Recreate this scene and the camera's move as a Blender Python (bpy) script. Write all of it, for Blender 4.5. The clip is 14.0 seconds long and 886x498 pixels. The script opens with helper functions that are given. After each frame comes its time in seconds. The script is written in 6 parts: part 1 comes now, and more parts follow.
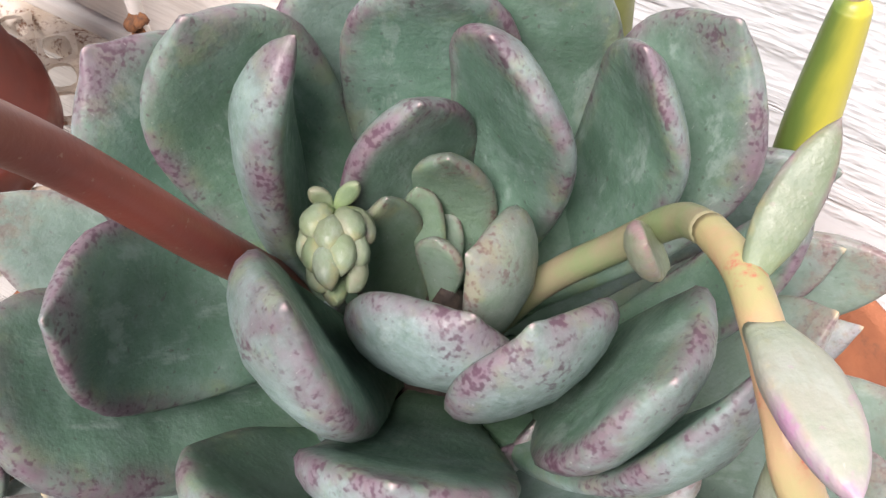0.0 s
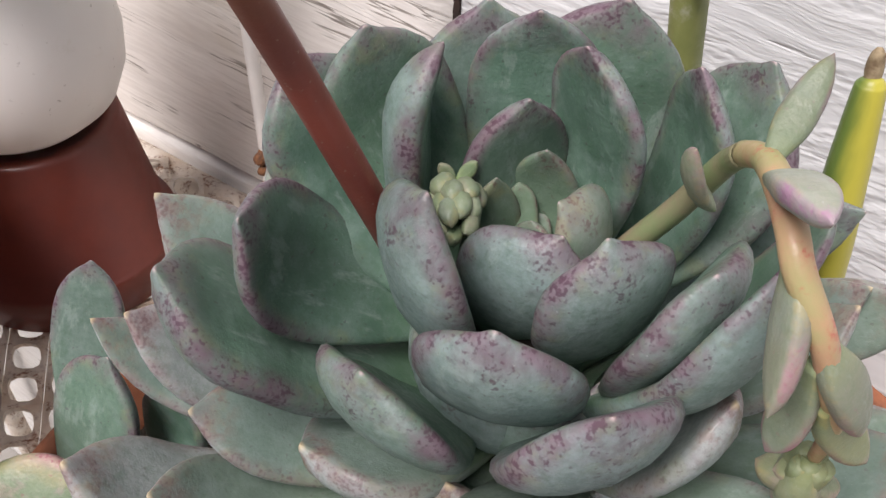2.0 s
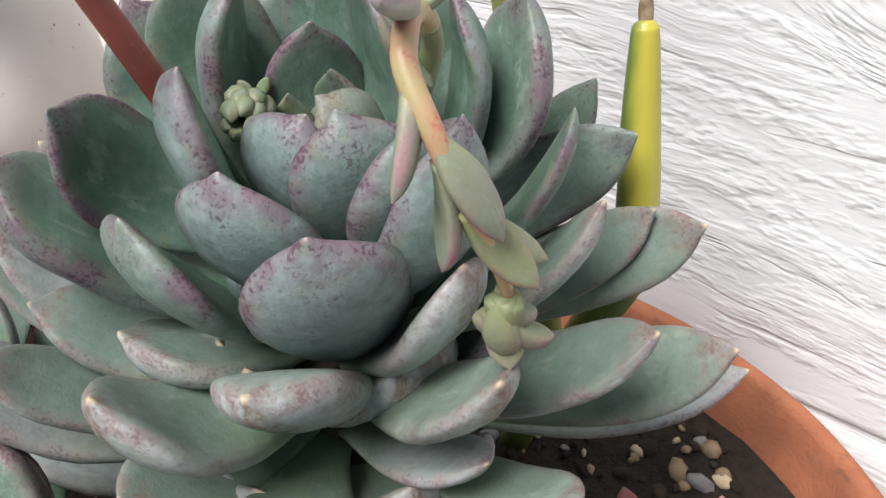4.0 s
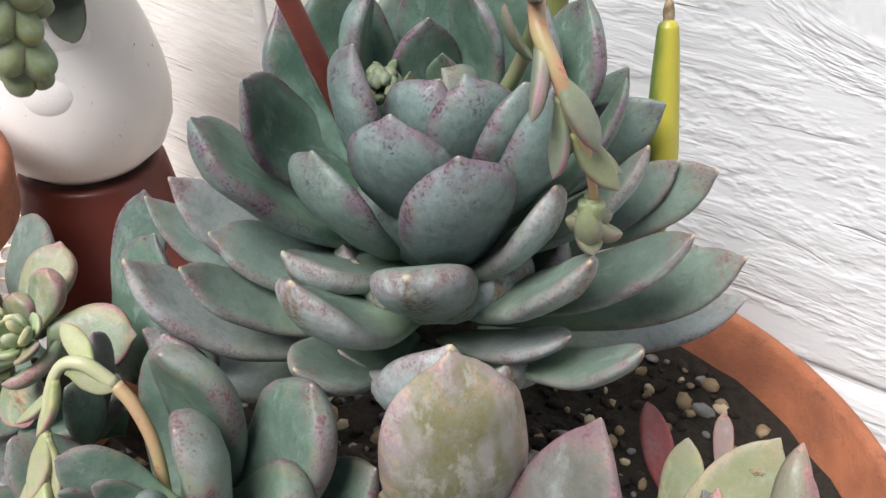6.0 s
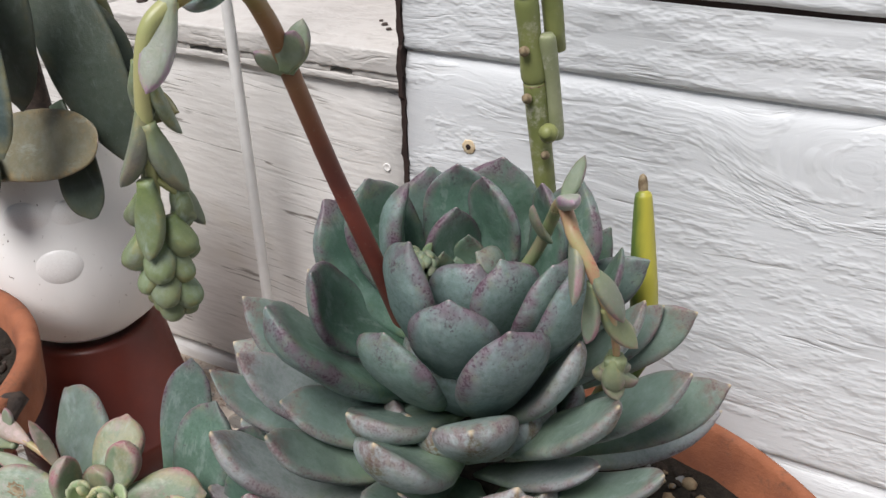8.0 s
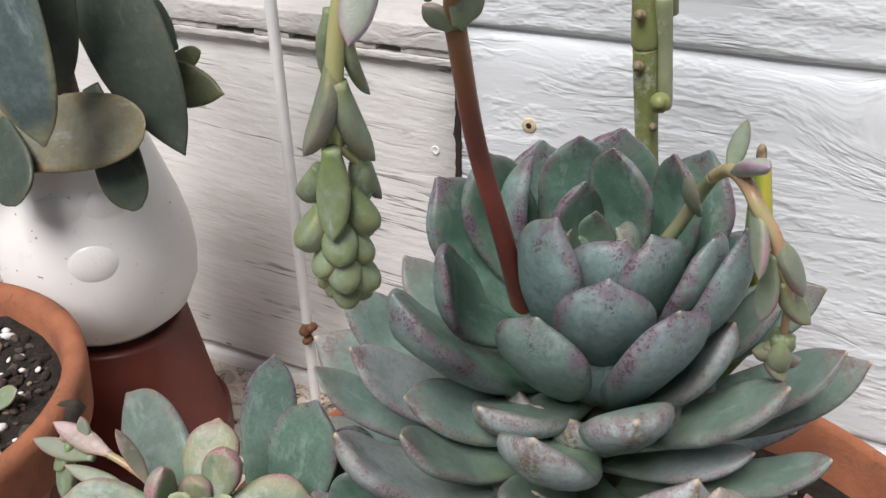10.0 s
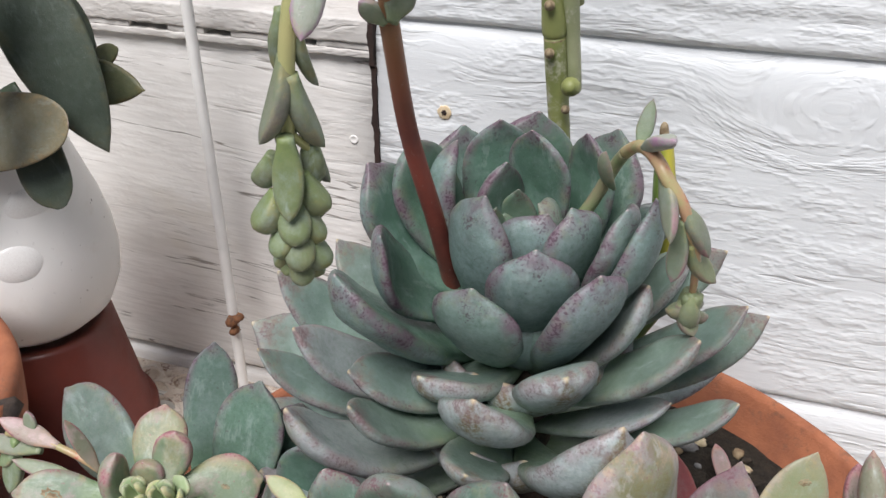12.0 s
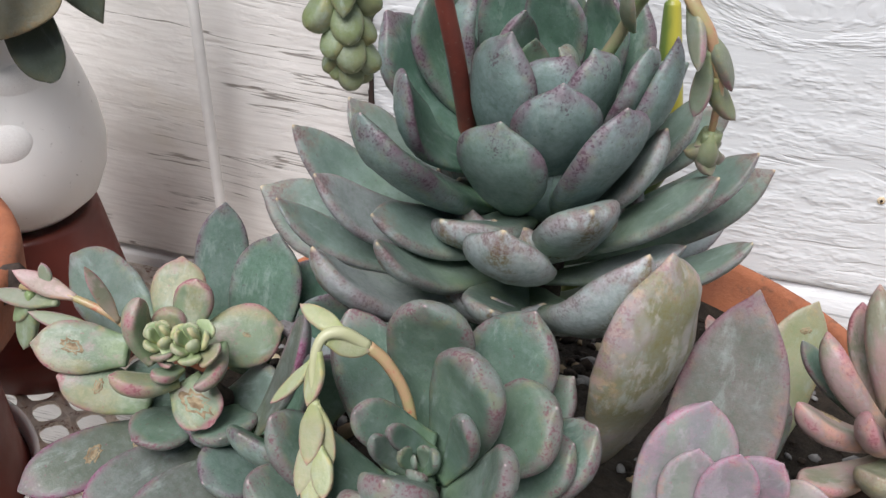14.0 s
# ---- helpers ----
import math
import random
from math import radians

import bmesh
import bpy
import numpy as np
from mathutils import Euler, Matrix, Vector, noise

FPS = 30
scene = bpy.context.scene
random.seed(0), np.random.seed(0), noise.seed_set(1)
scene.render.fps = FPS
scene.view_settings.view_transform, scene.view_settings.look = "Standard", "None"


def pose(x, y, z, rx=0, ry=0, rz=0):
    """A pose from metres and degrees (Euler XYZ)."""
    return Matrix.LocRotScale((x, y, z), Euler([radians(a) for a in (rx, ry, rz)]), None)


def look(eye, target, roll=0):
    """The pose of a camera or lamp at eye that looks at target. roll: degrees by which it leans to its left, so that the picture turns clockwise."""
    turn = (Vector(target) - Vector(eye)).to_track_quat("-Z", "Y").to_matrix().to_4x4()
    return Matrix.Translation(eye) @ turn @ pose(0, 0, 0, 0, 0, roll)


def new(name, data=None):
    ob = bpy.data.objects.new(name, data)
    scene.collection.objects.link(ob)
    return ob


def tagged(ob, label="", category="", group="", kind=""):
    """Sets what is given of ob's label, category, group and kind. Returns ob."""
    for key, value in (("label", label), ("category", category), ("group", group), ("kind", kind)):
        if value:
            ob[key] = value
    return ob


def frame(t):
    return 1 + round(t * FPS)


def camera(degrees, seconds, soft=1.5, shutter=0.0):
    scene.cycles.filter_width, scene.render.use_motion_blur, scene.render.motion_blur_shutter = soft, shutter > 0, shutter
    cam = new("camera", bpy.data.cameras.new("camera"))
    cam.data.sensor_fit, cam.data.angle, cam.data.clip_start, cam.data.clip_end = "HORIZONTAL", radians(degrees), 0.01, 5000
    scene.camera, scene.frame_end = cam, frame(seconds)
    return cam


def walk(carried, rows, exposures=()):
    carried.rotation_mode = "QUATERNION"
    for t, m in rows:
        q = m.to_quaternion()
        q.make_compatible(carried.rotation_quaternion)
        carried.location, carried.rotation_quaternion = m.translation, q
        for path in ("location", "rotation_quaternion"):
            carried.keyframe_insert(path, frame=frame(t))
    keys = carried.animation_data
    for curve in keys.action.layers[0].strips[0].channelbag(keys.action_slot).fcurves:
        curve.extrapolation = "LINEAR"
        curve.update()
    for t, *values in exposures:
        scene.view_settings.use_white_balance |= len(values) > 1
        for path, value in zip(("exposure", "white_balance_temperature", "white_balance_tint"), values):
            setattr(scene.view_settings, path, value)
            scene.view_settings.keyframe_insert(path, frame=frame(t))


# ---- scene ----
cam = camera(51.0, 14.0)
PATH = [
    (0, (0.29, 0.311, 0.706), (-0.175, 1.24, -1.003), 2.1),
    (0.5, (0.291, 0.301, 0.698), (-0.223, 1.309, -0.952), 2.8),
    (1, (0.298, 0.29, 0.701), (-0.299, 1.362, -0.878), 2.2),
    (1.5, (0.304, 0.277, 0.705), (-0.385, 1.413, -0.789), 1.9),
    (2, (0.313, 0.261, 0.707), (-0.475, 1.45, -0.695), 1.6),
    (2.5, (0.333, 0.255, 0.707), (-0.55, 1.464, -0.62), 0.5),
    (3, (0.355, 0.261, 0.699), (-0.609, 1.475, -0.564), -0.9),
    (3.5, (0.372, 0.264, 0.691), (-0.632, 1.481, -0.538), -2.1),
    (3.7, (0.377, 0.263, 0.688), (-0.635, 1.483, -0.531), -2.2),
    (5.8, (0.405, 0.192, 0.705), (-0.583, 1.517, -0.421), -0.8),
    (6, (0.399, 0.184, 0.704), (-0.58, 1.515, -0.422), -0.8),
    (6.5, (0.383, 0.164, 0.711), (-0.57, 1.525, -0.402), -0.5),
    (7, (0.381, 0.15, 0.723), (-0.536, 1.577, -0.337), -0.5),
    (7.5, (0.386, 0.145, 0.741), (-0.496, 1.632, -0.265), -1.0),
    (8, (0.384, 0.139, 0.749), (-0.488, 1.659, -0.215), -1.6),
    (8.5, (0.376, 0.132, 0.752), (-0.479, 1.671, -0.196), -2.4),
    (9, (0.355, 0.127, 0.747), (-0.474, 1.671, -0.215), -2.5),
    (9.2, (0.348, 0.127, 0.744), (-0.47, 1.672, -0.225), -2.1),
    (11.3, (0.307, 0.131, 0.73), (-0.338, 1.754, -0.246), -0.9),
    (11.5, (0.31, 0.126, 0.733), (-0.315, 1.754, -0.246), -0.7),
    (12, (0.323, 0.109, 0.741), (-0.245, 1.748, -0.255), -0.5),
    (12.5, (0.334, 0.094, 0.74), (-0.186, 1.74, -0.27), -0.2),
    (13, (0.338, 0.083, 0.73), (-0.152, 1.734, -0.288), 0.4),
    (13.5, (0.326, 0.082, 0.718), (-0.143, 1.722, -0.326), 1.4),
    (14, (0.307, 0.083, 0.713), (-0.14, 1.703, -0.371), 1.1),
]
walk(cam, [(t, look(eye, target, roll)) for t, eye, target, roll in PATH], [(0, 0.69, 7050, 19.5), (1, 0.65, 7050, 19.5), (2, 0.08, 7000, 19), (3, -0.04, 6850, 16), (3.5, 0.34, 6850, 16), (6, 0.2, 6750, 14), (7, 0.2, 6700, 14), (8, -0.24, 6650, 13), (9, -0.24, 6650, 13), (11.5, -0.06, 6650, 13), (12.5, -0.11, 6550, 13), (13, -0.16, 6550, 13), (13.5, -0.16, 6550, 13), (14, -0.09, 6600, 14)])

# world, sun
world = bpy.data.worlds.new("sky")
scene.world = world
world.use_nodes = True
wn = world.node_tree
sky = wn.nodes.new("ShaderNodeTexSky")
sky.sky_type, sky.sun_disc = "NISHITA", False
sky.sun_elevation, sky.sun_rotation = radians(59), radians(187)
sky.air_density, sky.dust_density = 1.0, 2.0
sky_bg = wn.nodes["Background"]
sky_bg.inputs["Strength"].default_value = 0.042
wn.links.new(sky.outputs["Color"], sky_bg.inputs["Color"])
sun = new("sun", bpy.data.lights.new("sun", "SUN"))
sun.data.energy, sun.data.angle, sun.data.color = 4.95, radians(34), (0.985, 0.99, 1.0)
sun.matrix_world = look((-0.12, -0.97, 1.65), (0, 0, 0))


# ---- mesh helpers ----
def finish(name, bm, material, smooth=True):
    me = bpy.data.meshes.new(name)
    bm.to_mesh(me)
    bm.free()
    if smooth:
        me.polygons.foreach_set("use_smooth", [True] * len(me.polygons))
    if material:
        me.materials.append(material)
    return me


def part(name, bm, material, parent, label="", m=None, smooth=True):
    """One mesh object under a thing or a part; m is its pose in the world."""
    data = bm if isinstance(bm, bpy.types.Mesh) else finish(name, bm, material, smooth)
    ob = new(name, data)
    ob.parent = parent
    ob.matrix_parent_inverse = parent.matrix_basis.inverted()
    ob.matrix_basis = m if m is not None else Matrix.Identity(4)
    return tagged(ob, label)


def thing(name, place, label, category, group="", kind=""):
    ob = new(name)
    ob.empty_display_size = 0.01
    ob.matrix_basis = Matrix.Translation(place)
    return tagged(ob, label, category, group, kind)


def curve_points(points, steps):
    """Catmull-Rom through the points; rows of any length."""
    p = [np.array(q, float) for q in points]
    p = [2 * p[0] - p[1]] + p + [2 * p[-1] - p[-2]]
    out = []
    for i in range(1, len(p) - 2):
        for k in range(steps):
            t = k / steps
            out.append(0.5 * (2 * p[i] + (p[i + 1] - p[i - 1]) * t + (2 * p[i - 1] - 5 * p[i] + 4 * p[i + 1] - p[i + 2]) * t * t
                              + (3 * p[i] - p[i - 1] - 3 * p[i + 1] + p[i + 2]) * t ** 3))
    out.append(p[-2])
    return out


def tube(rows, steps=6, segs=12):
    """A closed round tube; rows are x, y, z, radius."""
    pts = curve_points(rows, steps)
    bm = bmesh.new()
    rings, side = [], None
    for i, q in enumerate(pts):
        a, b = pts[max(i - 1, 0)], pts[min(i + 1, len(pts) - 1)]
        way = Vector((b - a)[:3]).normalized()
        if side is None:
            side = way.orthogonal().normalized()
        side = (side - way * side.dot(way)).normalized()
        up = way.cross(side)
        c = Vector(q[:3])
        rings.append([bm.verts.new(c + (side * math.cos(t) + up * math.sin(t)) * max(q[3], 1e-5))
                      for t in (2 * math.pi * k / segs for k in range(segs))])
    for r0, r1 in zip(rings, rings[1:]):
        for k in range(segs):
            bm.faces.new((r0[k], r0[(k + 1) % segs], r1[(k + 1) % segs], r1[k]))
    bm.faces.new(rings[0][::-1])
    bm.faces.new(rings[-1])
    return bm


def lathe(profile, segs=64, centre=(0, 0, 0), wobble=0.0):
    """Turns rows of radius, height about a vertical axis; the profile runs out, up and in again."""
    bm = bmesh.new()
    cx, cy, cz = centre
    rings = []
    for r, z in profile:
        if r < 1e-6:
            rings.append([bm.verts.new((cx, cy, cz + z))])
            continue
        ring = []
        for k in range(segs):
            t = 2 * math.pi * k / segs
            w = 1 + wobble * noise.noise((3 * math.cos(t), 3 * math.sin(t), z * 30))
            ring.append(bm.verts.new((cx + r * w * math.cos(t), cy + r * w * math.sin(t), cz + z)))
        rings.append(ring)
    for a, b in zip(rings, rings[1:]):
        for k in range(segs):
            j = (k + 1) % segs
            if len(a) == 1:
                bm.faces.new((a[0], b[j], b[k])) if len(b) > 1 else None
            elif len(b) == 1:
                bm.faces.new((a[k], a[j], b[0]))
            else:
                bm.faces.new((a[k], a[j], b[j], b[k]))
    return bm


def box(lo, hi, bevel=0.0, segments=2):
    bm = bmesh.new()
    bmesh.ops.create_cube(bm, size=1)
    for v in bm.verts:
        v.co = Vector([lo[i] + (v.co[i] + 0.5) * (hi[i] - lo[i]) for i in range(3)])
    if bevel:
        bmesh.ops.bevel(bm, geom=bm.edges[:], offset=bevel, segments=segments, affect="EDGES", profile=0.6)
    return bm


# ---- material helpers ----
class Nodes:
    """Short forms for building one material's node tree."""

    def __init__(self, name):
        self.mat = bpy.data.materials.new(name)
        self.mat.use_nodes = True
        self.tree = self.mat.node_tree
        self.bsdf = self.tree.nodes["Principled BSDF"]
        self.coord = self.add("ShaderNodeTexCoord").outputs["Object"]
        self.info = self.add("ShaderNodeObjectInfo")

    def add(self, kind):
        return self.tree.nodes.new(kind)

    def link(self, a, b):
        if isinstance(a, bpy.types.NodeSocket):
            self.tree.links.new(a, b)
        else:
            b.default_value = a

    def math(self, op, a, b=0.0, c=0.0, clamp=False):
        n = self.add("ShaderNodeMath")
        n.operation, n.use_clamp = op, clamp
        for s, v in zip(n.inputs, (a, b, c)):
            self.link(v, s)
        return n.outputs[0]

    def random_coord(self):
        """Object coordinates, shifted by each object's random number."""
        off = self.math("MULTIPLY", self.info.outputs["Random"], 13.0)
        n = self.add("ShaderNodeVectorMath")
        n.operation = "ADD"
        self.link(self.coord, n.inputs[0])
        self.link(off, n.inputs[1])
        return n.outputs[0]

    def stretch(self, vec, scale):
        n = self.add("ShaderNodeMapping")
        self.link(vec, n.inputs["Vector"])
        n.inputs["Scale"].default_value = scale
        return n.outputs[0]

    def noise(self, vec, scale, detail=3.0, rough=0.55, distort=0.0):
        n = self.add("ShaderNodeTexNoise")
        self.link(vec, n.inputs["Vector"])
        n.inputs["Scale"].default_value, n.inputs["Detail"].default_value = scale, detail
        n.inputs["Roughness"].default_value, n.inputs["Distortion"].default_value = rough, distort
        return n.outputs["Fac"]

    def ramp(self, fac, lo, hi, to_lo=0.0, to_hi=1.0):
        n = self.add("ShaderNodeMapRange")
        n.interpolation_type = "SMOOTHSTEP"
        self.link(fac, n.inputs["Value"])
        for key, v in zip(("From Min", "From Max", "To Min", "To Max"), (lo, hi, to_lo, to_hi)):
            n.inputs[key].default_value = v
        return n.outputs["Result"]

    def mix(self, fac, a, b):
        n = self.add("ShaderNodeMix")
        n.data_type = "RGBA"
        for v, s in ((fac, n.inputs[0]), (a, n.inputs[6]), (b, n.inputs[7])):
            if isinstance(v, tuple) and len(v) == 3:
                v = (*v, 1.0)
            self.link(v, s)
        return n.outputs[2]

    def attr(self, name):
        n = self.add("ShaderNodeAttribute")
        n.attribute_name = name
        return n.outputs["Fac"]

    def done(self, colour, rough, bump=None, strength=0.4, distance=0.0005, **inputs):
        if isinstance(colour, tuple) and len(colour) == 3:
            colour = (*colour, 1.0)
        self.link(colour, self.bsdf.inputs["Base Color"])
        self.link(rough, self.bsdf.inputs["Roughness"])
        if bump is not None:
            n = self.add("ShaderNodeBump")
            n.inputs["Strength"].default_value, n.inputs["Distance"].default_value = strength, distance
            self.link(bump, n.inputs["Height"])
            self.link(n.outputs["Normal"], self.bsdf.inputs["Normal"])
        for key, v in inputs.items():
            self.link(v, self.bsdf.inputs[key.replace("_", " ")])
        return self.mat


def leaf_material(name, top, top_dark, under, rim, speck, rim_wash=0.5, speckle=0.6, stain=None, rough=0.43, aged=0.0, bloom=0.18, stain_at=0.43):
    """A fleshy leaf: pigment by the leaf's own margin, tip, keel and underside, with fine dots, bloom, painted sheen
    and nib highlights.
    """
    g = Nodes(name)
    vec = g.random_coord()
    edge, along, below, keel = g.attr("rim"), g.attr("along"), g.attr("below"), g.attr("keel")
    big = g.ramp(g.noise(vec, 60, 4), 0.32, 0.70)
    fine = g.noise(vec, 600, 4, 0.6)
    colour = g.mix(big, (*top, 1), (*top_dark, 1))
    under_dark = tuple(0.72 * c for c in under)
    colour = g.mix(g.ramp(below, 0.2, 0.9), colour, g.mix(big, (*under, 1), (*under_dark, 1)))
    shade = g.ramp(g.info.outputs["Random"], 0.0, 1.0, 0.0, 0.3)
    colour = g.mix(shade, colour, (top[0] * 1.1, top[1] * 1.0, top[2] * 0.8, 1))
    other = g.math("FRACT", g.math("MULTIPLY", g.info.outputs["Random"], 7.31))
    colour = g.mix(g.ramp(other, 0.35, 1.0, 0.0, 0.4), colour, (under[0] * 0.92, under[1] * 0.76, under[2] * 0.86, 1))
    colour = g.mix(g.ramp(along, 0.42, 0.08, 0.0, 0.45), colour, (top[0] * 0.95, top[1] * 1.05, top[2] * 0.6, 1))
    if stain:
        blush = g.ramp(g.noise(vec, 75, 5, 0.7), 0.50, 0.66, 0.0, 0.6)
        colour = g.mix(blush, colour, (*rim, 1))
        streaks = g.noise(g.stretch(vec, (22, 70, 70)), 1.0, 3, 0.5)
        spot = g.math("MULTIPLY", g.ramp(streaks, stain_at + 0.04, stain_at + 0.15, 0.0, 0.85), g.ramp(along, 0.15, 0.5))
        colour = g.mix(spot, colour, (*stain, 1))
        # whitish sheen put into the colour as pale streaks
        sheen = g.ramp(g.noise(g.stretch(vec, (30, 60, 60)), 1.0, 5, 0.7), 0.53, 0.60, 0.0, 0.45)
        colour = g.mix(sheen, colour, tuple(min(1.0, c * 1.5) for c in under) + (1,))
    # clouded darker green under a worn waxy bloom
    cloud = g.ramp(g.noise(vec, 210, 5, 0.7), 0.50, 0.70, 0.0, 0.42)
    colour = g.mix(cloud, colour, (top_dark[0] * 0.80, top_dark[1] * 0.92, top_dark[2] * 0.74, 1))
    mottle = g.ramp(g.noise(vec, 520, 5, 0.75), 0.36, 0.66, 0.0, 0.34)
    colour = g.mix(mottle, colour, (top_dark[0] * 0.85, top_dark[1] * 0.95, top_dark[2] * 0.85, 1))
    haze = g.ramp(g.noise(vec, 150, 6, 0.75), 0.42, 0.72, 0.0, bloom)
    colour = g.mix(haze, colour, (0.35, 0.43, 0.43, 1))
    smear = g.ramp(g.noise(g.stretch(vec, (45, 130, 130)), 1.0, 5, 0.7), 0.56, 0.66, 0.0, bloom * 1.2)
    colour = g.mix(smear, colour, (0.42, 0.50, 0.48, 1))
    if aged:
        low = g.math("MULTIPLY", g.ramp(along, 0.75, 0.30), g.ramp(g.noise(vec, 70, 3, 0.6), 0.35, 0.65, 0.1, 0.55))
        colour = g.mix(low, colour, (top[0] * 0.85, top[1] * 0.90, top[2] * 0.50, 1))
        net = g.ramp(g.noise(vec, 640, 5, 0.75), 0.38, 0.60, 0.15, 1.0)
        where = g.math("MULTIPLY", g.ramp(g.noise(vec, 48, 3, 0.6), 0.30, 0.47), g.math("MULTIPLY", g.ramp(along, 0.42, 0.85), g.math("MULTIPLY", g.ramp(keel, 0.15, 0.7), g.ramp(below, 0.3, 0.9))))
        colour = g.mix(g.math("MULTIPLY", g.math("MULTIPLY", net, where), aged), colour, (0.160, 0.135, 0.068, 1))
        burn = g.math("MULTIPLY", g.ramp(along, 0.84, 0.97), g.ramp(g.noise(vec, 230, 4, 0.7), 0.45, 0.62, 0.0, 0.5))
        colour = g.mix(burn, colour, (0.20, 0.105, 0.085, 1))
    patchy = g.ramp(g.noise(vec, 95, 4, 0.65), 0.36, 0.64, 0.18, 1.0)
    wash = g.math("MULTIPLY", g.math("MULTIPLY", g.ramp(edge, 0.30, 1.0), patchy), g.math("MULTIPLY", g.ramp(along, 0.30, 0.8), rim_wash))
    straw = g.math("MULTIPLY", g.ramp(edge, 0.25, 0.75), g.ramp(g.noise(vec, 170, 4, 0.65), 0.48, 0.64, 0.0, 0.2 if aged else 0.4))
    colour = g.mix(straw, colour, (top[0] * 1.70, top[1] * 1.2, top[2] * 0.75, 1))
    colour = g.mix(wash, colour, (*rim, 1))
    crest = g.math("MULTIPLY", keel, g.math("MULTIPLY", g.ramp(along, 0.70, 0.96), g.ramp(below, 0.3, 0.9)))
    near = g.math("MAXIMUM", g.ramp(edge, 0.22, 1.0), crest)
    near = g.math("MULTIPLY", near, g.ramp(along, 0.20, 0.75))
    flush = g.math("MULTIPLY", g.ramp(g.noise(vec, 130, 3, 0.6), 0.50, 0.68), g.ramp(near, 0.10, 0.9, 0.0, 0.55))
    colour = g.mix(g.math("MULTIPLY", flush, rim_wash), colour, tuple(0.55 * a + 0.45 * b for a, b in zip(rim, speck)) + (1,))
    grain = g.math("ADD", g.math("MULTIPLY", g.noise(vec, 1250, 1, 0.45), 0.62), g.math("MULTIPLY", g.noise(vec, 230, 2, 0.55), 0.38))
    dots = g.ramp(g.math("ADD", grain, g.math("MULTIPLY", g.math("MULTIPLY", near, patchy), 0.135)), 0.585, 0.735)
    colour = g.mix(g.math("MULTIPLY", g.math("MULTIPLY", dots, g.ramp(near, 0.12, 0.75)), speckle), colour, (*speck, 1))
    single = g.math("MULTIPLY", g.ramp(g.noise(vec, 900, 1, 0.3), 0.70, 0.77), g.ramp(along, 0.2, 0.5, 0.0, 0.55))
    colour = g.mix(g.math("MULTIPLY", single, speckle), colour, (*speck, 1))
    # pale nib; on younger leaves its small highlight is painted in too
    pale = g.ramp(along, 0.990 if aged else 0.996, 1.0, 0.0, 0.8)
    colour = g.mix(pale, colour, (0.58, 0.47, 0.30, 1) if aged else (0.46, 0.36, 0.36, 1))
    scuff = g.ramp(g.noise(g.stretch(vec, (1, 4, 1)), 900, 2), 0.7, 0.78, 0, 0.3)
    colour = g.mix(scuff, colour, (0.5, 0.52, 0.5, 1))
    r = g.ramp(fine, 0.3, 0.7, rough - 0.06, rough + 0.14)
    return g.done(colour, r, g.math("ADD", g.noise(vec, 1500, 3), g.math("MULTIPLY", g.noise(vec, 250, 3), 2.0)), 0.34, 0.0003,
                  Subsurface_Weight=0.05, Subsurface_Radius=(0.004, 0.005, 0.003), Subsurface_Scale=0.5, Specular_IOR_Level=0.38)


def plain_material(name, a, b, rough, scale=80, bump_scale=400, strength=0.4, distance=0.0004, dirt=None, dirt_from=0.52, **inputs):
    g = Nodes(name)
    vec = g.coord
    colour = g.mix(g.ramp(g.noise(vec, scale, 5, 0.6), 0.3, 0.7), (*a, 1), (*b, 1))
    if dirt:
        spot = g.math("MULTIPLY", g.ramp(g.noise(vec, scale * 1.7, 6, 0.7), dirt_from, dirt_from + 0.14), g.ramp(g.noise(vec, scale * 9, 3), 0.35, 0.6))
        colour = g.mix(spot, colour, (*dirt, 1))
    r = g.ramp(g.noise(vec, scale * 3, 4), 0.3, 0.7, rough - 0.08, rough + 0.1)
    return g.done(colour, r, g.noise(vec, bump_scale, 5, 0.65), strength, distance, **inputs)


